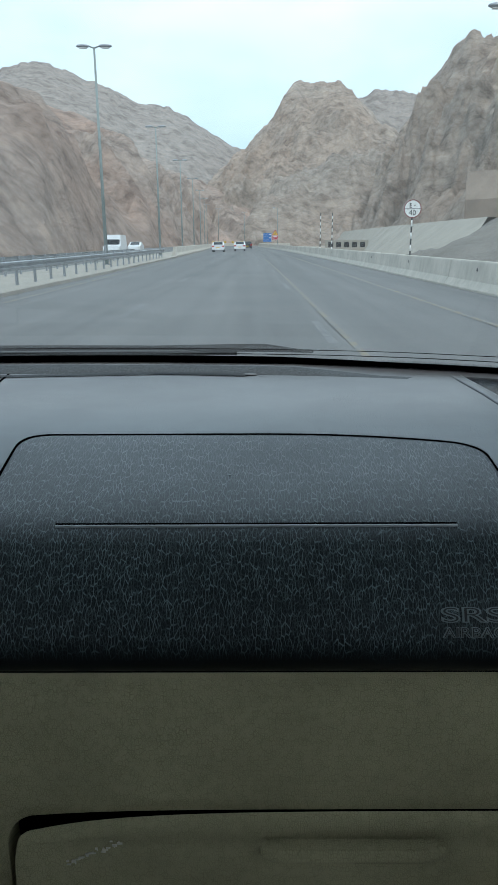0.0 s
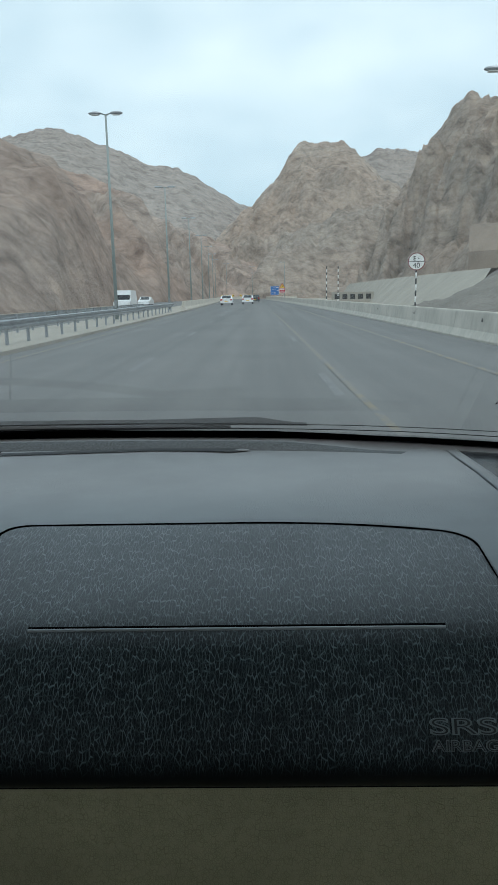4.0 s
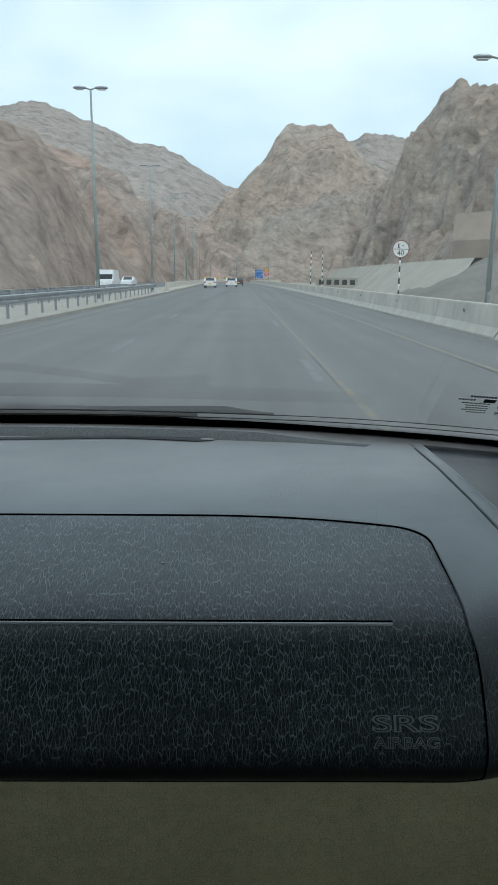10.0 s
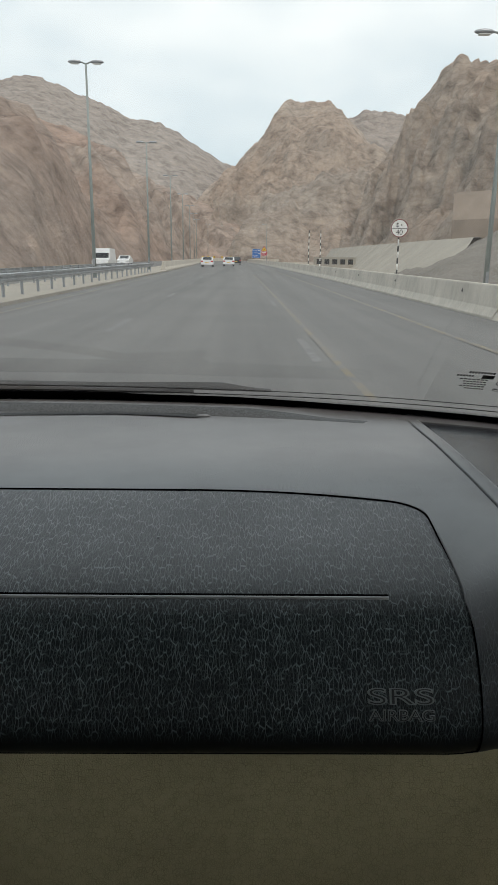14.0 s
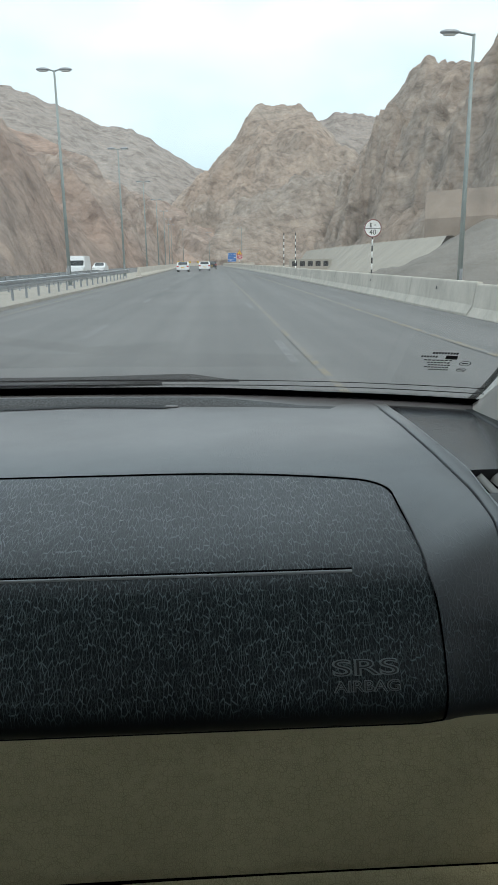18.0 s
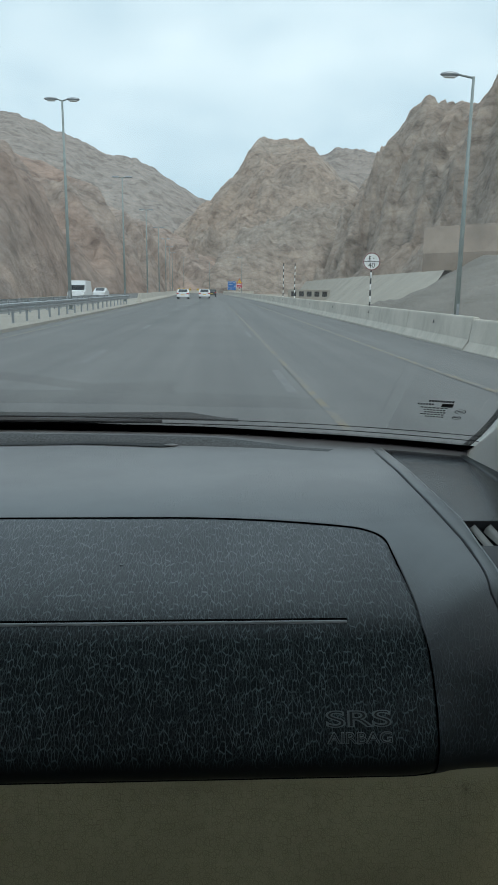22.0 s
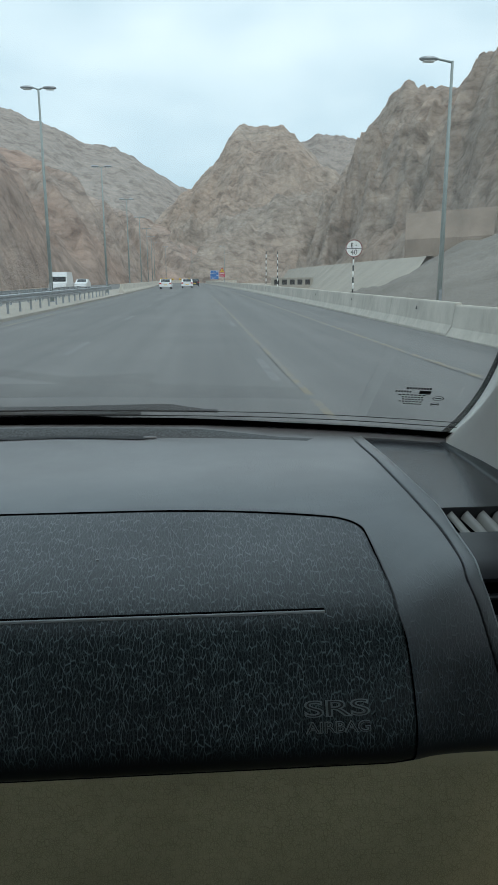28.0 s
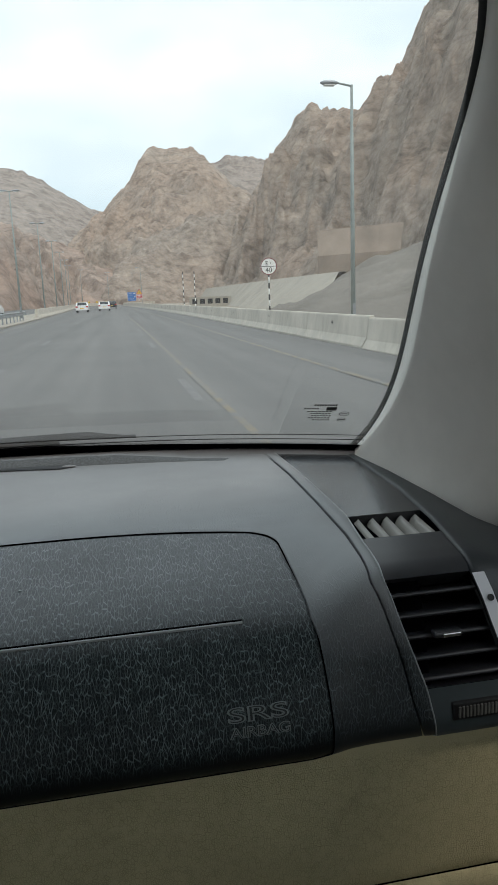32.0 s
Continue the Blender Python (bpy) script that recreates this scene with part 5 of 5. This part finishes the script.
part("cabin_floor", blockbm((-1.14, -1.9, 0.36), (0.58, 1.2, 0.42), 0.01), CAR_SHELL, car)
part("bulkhead", blockbm((-1.14, 1.2, 0.36), (0.58, 1.26, 1.10), 0.01), CAR_SHELL, car)
for x in (-0.95, -0.05):
    part("seat_back", blockbm((x - 0.02, -0.55, 0.5), (x + 0.5, -0.35, 1.12), 0.05), CAR_SHELL, car, "beige seat back")
    part("seat_cushion", blockbm((x - 0.02, -0.45, 0.44), (x + 0.5, 0.12, 0.62), 0.05), CAR_SHELL, car, "beige seat cushion")
for x in (-1.08, 0.40):
    for y in (1.75, -1.35):
        part("tyre", tubebm((x, y, 0.36), (x + 0.22, y, 0.36), 0.36, 0.36, 28), RUBBER, car)

# bonnet and nose, below the line of sight
strip("bonnet", [[(x, y, z - 0.05 * (2 * u - 1) ** 4) for y, z in ((1.62, 1.030), (1.9, 0.985), (2.3, 0.905), (2.52, 0.84), (2.60, 0.74), (2.62, 0.45))] for u, x in [(i / 20, -1.14 + 1.72 * i / 20) for i in range(21)]], CAR_WHITE, car, "white bonnet")
for x in (-1.14, 0.58):
    strip("front_wing", [[(x, y, z) for z in (lo, hi)] for y, lo, hi in ((1.2, 0.45, 0.98), (1.36, 0.5, 0.98), (1.5, 0.72, 0.98), (1.75, 0.78, 0.96), (2.0, 0.72, 0.915), (2.14, 0.5, 0.885), (2.3, 0.45, 0.855), (2.52, 0.45, 0.79), (2.62, 0.45, 0.50))], CAR_WHITE, car, "white front wing", False)


# ---- other traffic ----
def saloon(paint, label, van=False):
    c = thing("saloon_car" if not van else "delivery_van", label, "car" if not van else "van", "traffic on the road")
    L, W, H = 4.5, 1.78, 1.46
    if van:
        side = [(0, 0.3), (0, 1.0), (0.05, 2.2), (3.2, 2.2), (3.35, 1.75), (4.1, 1.05), (4.9, 0.95), (5.0, 0.3)]
    else:
        side = [(0, 0.35), (0.02, 0.95), (0.7, 1.0), (1.25, 1.42), (2.5, 1.46), (3.3, 1.0), (4.35, 0.82), (4.5, 0.35)]
    bm = bmesh.new()
    lv = []
    for x, k in ((-W / 2, 0.985), (-W / 2 + 0.12, 1.0), (W / 2 - 0.12, 1.0), (W / 2, 0.985)):
        lv.append([bm.verts.new((x * (0.86 if z > 1.05 and abs(x) > W / 2 - 0.05 else 1), y, z * k)) for y, z in side])
    for a, b_ in zip(lv, lv[1:]):
        for k in range(len(side)):
            bm.faces.new((a[k], a[(k + 1) % len(side)], b_[(k + 1) % len(side)], b_[k]))
    bm.faces.new(lv[0]), bm.faces.new(lv[-1])
    part("body", bm, paint, c)
    if van:
        part("windscreen", blockbm((-0.75, 3.28, 1.15), (0.75, 3.9, 1.7), 0.05, Matrix.Translation((0, 0.12, 0))), CAR_GLASS, c)
        part("rear_window", blockbm((-0.6, -0.02, 1.3), (0.6, 0.05, 1.8), 0.02), CAR_GLASS, c)
    else:
        for ya, za, yb, zb, nm in ((0.72, 1.02, 1.22, 1.40, "rear_window"), (3.28, 1.02, 2.55, 1.42, "windscreen")):
            ny, nz = (zb - za), -(yb - ya)
            l = math.hypot(ny, nz)
            sg = -1 if ya < yb else 1
            off = Vector((0, abs(ny) / l * sg * 0.012, abs(nz) / l * 0.012))
            strip(nm, [[Vector((x * (1 if z == za else 0.9), y, z)) + off for y, z in ((ya, za), (yb, zb))] for x in (-0.68, 0.68)], CAR_GLASS, c, smooth=False)
        for x in (-1, 1):
            strip("side_window", [[(x * 0.80, y, 1.03), (x * 0.775, y0, 1.36)] for y, y0 in ((1.0, 1.32), (2.0, 2.0), (3.1, 2.5))], CAR_GLASS, c, smooth=False)
    for x in (-0.72, 0.72):
        part("tail_lamp", blockbm((x - 0.16, -0.03, 0.72), (x + 0.16, 0.05, 0.90), 0.015), TAIL_RED, c)
        part("head_lamp", blockbm((x - 0.18, side[-1][0] - 0.08, 0.62), (x + 0.18, side[-1][0] + 0.01, 0.78), 0.02), WHITE_PAINT, c)
    part("number_plate", blockbm((-0.25, -0.035, 0.55), (0.25, -0.01, 0.66)), YELLOW_SIGN, c)
    part("bumper", blockbm((-0.86, -0.05, 0.32), (0.86, 0.1, 0.55), 0.03), paint, c)
    for y in (0.85, side[-1][0] - 0.8):
        for x in (-0.84, 0.66):
            w = part("wheel", tubebm((x, y, 0.32), (x + 0.18, y, 0.32), 0.32, 0.32, 20), RUBBER, c)
            part("rim", tubebm((x - 0.005, y, 0.32), (x + 0.185, y, 0.32), 0.19, 0.19, 14), STEEL, w)
    return c


white = saloon(CAR_WHITE, "white saloon car driving ahead on the road")
white.matrix_basis = Matrix.Translation(along(104, -3.9, 0.05))
copy_thing(white, Matrix.Translation(along(112, -0.7, 0.06)))
dark = saloon(CAR_DARK, "dark saloon car driving ahead on the road")
dark.matrix_basis = Matrix.Translation(along(136, 0.9, 0.06))
w2 = copy_thing(white, Matrix.Translation((-17.5, 110, rise(110) + 0.05)) @ Matrix.Rotation(math.pi, 4, "Z"))
w2["label"] = "white saloon car coming the other way"
van = saloon(CAR_WHITE, "white van coming on the far carriageway", True)
van.matrix_basis = Matrix.Translation((-15.2, 82, rise(82) + 0.05)) @ Matrix.Rotation(math.pi, 4, "Z")


# ---- the road already driven: bridge, block wall and signs behind the car ----
bridge = thing("road_bridge", "grey concrete girder bridge across the road", "bridge")
bridge.matrix_basis = Matrix.Translation((0, -168, 0))
part("deck", blockbm((-30, -6, 6.6), (12.2, 6, 6.95), 0.03), BRIDGE_CONCRETE, bridge)
for k in range(6):
    y = -5 + 2 * k
    bm = bmesh.new()
    prof_g = [(-0.35, 5.3), (0.35, 5.3), (0.35, 5.55), (0.12, 5.7), (0.12, 6.35), (0.45, 6.5), (0.45, 6.6), (-0.45, 6.6), (-0.45, 6.5), (-0.12, 6.35), (-0.12, 5.7), (-0.35, 5.55)]
    ends = [[bm.verts.new((x, y + a, z)) for a, z in prof_g] for x in (-9.5, 11.2)]
    for q in range(len(prof_g)):
        bm.faces.new((ends[0][q], ends[0][(q + 1) % len(prof_g)], ends[1][(q + 1) % len(prof_g)], ends[1][q]))
    bm.faces.new(ends[0]), bm.faces.new(ends[1])
    part("girder", bm, BRIDGE_CONCRETE, bridge)
for y in (-6.1, 5.9):
    part("parapet", blockbm((-30, y, 6.3), (12.4, y + 0.25, 7.9), 0.03), BRIDGE_CONCRETE, bridge, "pale edge beam and parapet")
for x in (-9.6, 11.2):
    part("column", tubebm((x, 0, -0.1), (x, 0, 4.2), 0.75, 0.75, 32), BRIDGE_CONCRETE, bridge, smooth=True)
    part("column_foot", tubebm((x, 0, -0.1), (x, 0, 0.35), 0.77, 0.77, 32), BLOCK, bridge, "dark stained column foot", smooth=True)
    bm = bmesh.new()
    cap = [(-0.8, 4.0), (-5.9, 5.0), (-5.9, 6.1), (5.9, 6.1), (5.9, 5.0), (0.8, 4.0)]
    ends = [[bm.verts.new((x + a, y, z)) for y, z in cap] for a in (-0.85, 0.85)]
    for q in range(len(cap)):
        bm.faces.new((ends[0][q], ends[0][(q + 1) % len(cap)], ends[1][(q + 1) % len(cap)], ends[1][q]))
    bm.faces.new(ends[0]), bm.faces.new(ends[1])
    part("pier_cap", bm, BRIDGE_CONCRETE, bridge, "flared concrete pier cap")

wall_bridge = thing("block_wall", "grey retaining wall of cast concrete blocks", "retaining wall", kind="structure")
part("wall_core", blockbm((13.0, -163.6, -0.2), (78, -162.6, 7.2), 0.02), BLOCK, wall_bridge)
part("wall_coping", blockbm((12.9, -164.2, 7.2), (78, -162.4, 8.2), 0.03), BRIDGE_CONCRETE, wall_bridge)
part("wall_core", blockbm((-78, -163.6, -0.2), (-27, -162.6, 7.2), 0.02), BLOCK, wall_bridge)
part("wall_coping", blockbm((-78, -164.2, 7.2), (-27, -162.4, 8.2), 0.03), BRIDGE_CONCRETE, wall_bridge)
tile = part("block", blockbm((0, -0.14, 0), (1.44, 0.05, 1.38), 0.04), BLOCK, wall_bridge)
tile.matrix_basis = Matrix.Translation((13.1, -163.6, 0.05))
for i in range(43):
    for k in range(5):
        if i or k:
            piece("block", tile.data, wall_bridge, at=Matrix.Translation((13.1 + 1.5 * i, -163.6 - 0.05 * ((i * 3 + k * 5) % 4 == 0), 0.05 + 1.43 * k)))

ds = thing("danger_sign", "red danger sign with white writing on three banded posts", "road sign")
for x in (-1.1, 0, 1.1):
    sign_post(ds, x, 0.07, 0, 1.9, 6, 0.05)
b = board(ds, 3.1, 2.5, 3.1, RED_SIGN)
line_of(b, "DANGER", 0.3, 0, 2.72)
bars(b, -0.6, 0.6, 4.05, 0.28, gaps=0)
bars(b, -1.35, 1.35, 3.62, 0.22, gaps=4)
bars(b, -1.35, 1.35, 3.2, 0.22, gaps=3)
bars(b, -1.3, 1.3, 2.36, 0.14, gaps=4)
bars(b, -1.1, 1.1, 2.08, 0.14, gaps=3)
for x in (-1.2, 1.2):
    part("panel", blockbm((x - 0.24, -0.012, 3.82), (x + 0.24, -0.006, 4.28)), WHITE_PAINT, b, "small white pictogram panel")
ds.matrix_basis = Matrix.Translation((10.6, -18, -0.12))

st = thing("street_sign", "small blue street name sign on two posts in the median", "road sign")
for x in (-0.6, 0.6):
    sign_post(st, x, 0.07, 0, 1.3, 4, 0.045)
b = board(st, 1.9, 0.75, 1.65, BLUE_SIGN)
bars(b, -0.8, 0.8, 1.82, 0.2, gaps=1)
bars(b, -0.8, 0.8, 1.50, 0.16, gaps=2)
st.matrix_basis = Matrix.Translation((-8.8, -24, 0.16))

ar = thing("direction_disc", "round blue sign with white arrows at the slip road", "road sign")
sign_post(ar, 0, 0.06, 0, 2.2, 7, 0.05)
part("disc", tubebm((0, 0.0, 2.6), (0, 0.03, 2.6), 0.55, 0.55, 32), BLUE_SIGN, ar)
for sg in (1, -1):
    bm = bmesh.new()
    vs = [bm.verts.new((sg * x, -0.006, z)) for x, z in ((0, 2.9), (0, 2.74), (0.36, 2.38), (0.36, 2.54))]
    bm.faces.new(vs)
    part("arrow", bm, WHITE_PAINT, ar)
ar.matrix_basis = Matrix.Translation((8.6, -212, 0.0))

big = thing("route_sign", "large blue route sign with white lettering on banded posts", "road sign")
for x in (-1.5, 0, 1.5):
    sign_post(big, x, 0.08, 0, 1.9, 5, 0.06)
b = board(big, 4.2, 4.4, 4.1, BLUE_SIGN, 0.06)
line_of(b, "al Amirat", 0.52, -0.8, 4.95)
line_of(b, "sur", 0.5, -0.8, 3.95)
line_of(b, "Boshar", 0.5, -1.0, 2.3)
bars(b, -1.8, 0.2, 5.6, 0.4, gaps=0)
bars(b, -1.3, -0.2, 4.42, 0.36, gaps=0)
bars(b, -1.8, 0.0, 2.85, 0.36, gaps=0)
part("divider", blockbm((-2.1, -0.006, 3.35), (2.1, -0.002, 3.42)), WHITE_PAINT, b)
part("arrow_shaft", blockbm((1.2, -0.006, 3.8), (1.4, -0.002, 5.6)), WHITE_PAINT, b)
part("arrow_shaft", blockbm((0.6, -0.006, 2.5), (1.8, -0.002, 2.7)), WHITE_PAINT, b)
big.matrix_basis = Matrix.Translation((11.5, -367, -0.12))

inf = thing("notice_sign", "white and blue notice board beside the slip road", "road sign")
for x in (-0.9, 0.9):
    sign_post(inf, x, 0.07, 0, 1.6, 5, 0.05)
b = board(inf, 3.0, 1.9, 2.5, WHITE_PAINT)
part("blue_panel", blockbm((0.75, -0.010, 1.6), (1.45, -0.005, 3.4)), BLUE_SIGN, b)
for z in (3.1, 2.75, 2.4, 2.05):
    bars(b, -1.3, 0.5, z, 0.14, BLACK_SIGN, gaps=3)
for z in (2.95, 2.1):
    part("red_disc", tubebm((1.1, -0.018, z), (1.1, -0.012, z), 0.24, 0.24, 20), RED_SIGN, b)
inf.matrix_basis = Matrix.Translation((12.5, -345, -0.12))

gan = thing("sign_gantry", "grey steel arched gantry carrying sign backs over the far road", "gantry")
for x in (-11.5, -25.0):
    part("leg", tubebm((x, 0, 0), (x, 0, 6.2), 0.22, 0.2, 16), POLE, gan, smooth=True)
    sgn = 1 if x < -20 else -1
    for k in range(4):
        a0, a1 = math.pi / 2 * k / 4, math.pi / 2 * (k + 1) / 4
        part("elbow", tubebm((x + sgn * 1.2 * (1 - math.cos(a0)), 0, 6.2 + 1.2 * math.sin(a0)), (x + sgn * 1.2 * (1 - math.cos(a1)), 0, 6.2 + 1.2 * math.sin(a1)), 0.2, 0.2, 14), POLE, gan, smooth=True)
part("beam", tubebm((-23.8, 0, 7.4), (-12.7, 0, 7.4), 0.2, 0.2, 16), POLE, gan, smooth=True)
for k in range(8):
    part("sign_back", blockbm((-22.6 + 1.15 * k, 0.25, 6.2), (-21.5 + 1.15 * k, 0.32, 8.8), 0.01), STEEL, gan, "bare metal sign back")
gan.matrix_basis = Matrix.Translation((0, -400, 0))

kerb = thing("painted_kerb", "kerb stones painted yellow and black by turns", "kerb", kind="structure")
k0 = part("kerb_stone", blockbm((-0.15, 0.01, 0), (0.15, 0.99, 0.2), 0.02), YELLOW_SIGN, kerb)
k1 = part("kerb_stone", blockbm((-0.15, 0.01, 0), (0.15, 0.99, 0.2), 0.02), BLACK_SIGN, kerb)
k0.matrix_basis, k1.matrix_basis = Matrix.Translation((-6.95, -420, 0.05)), Matrix.Translation((-6.95, -419, 0.05))
for i in range(2, 90):
    piece("kerb_stone", (k1 if i % 2 else k0).data, kerb, at=Matrix.Translation((-6.95, -420 + i, 0.05)))
for y in (-250, -210, -120, -300, -340, -378):
    street_lamp(-8.8, y, 12.0, True, 0.16)
saloon_dark = copy_thing(dark, Matrix.Translation((-4.3, -150, 0.05)))
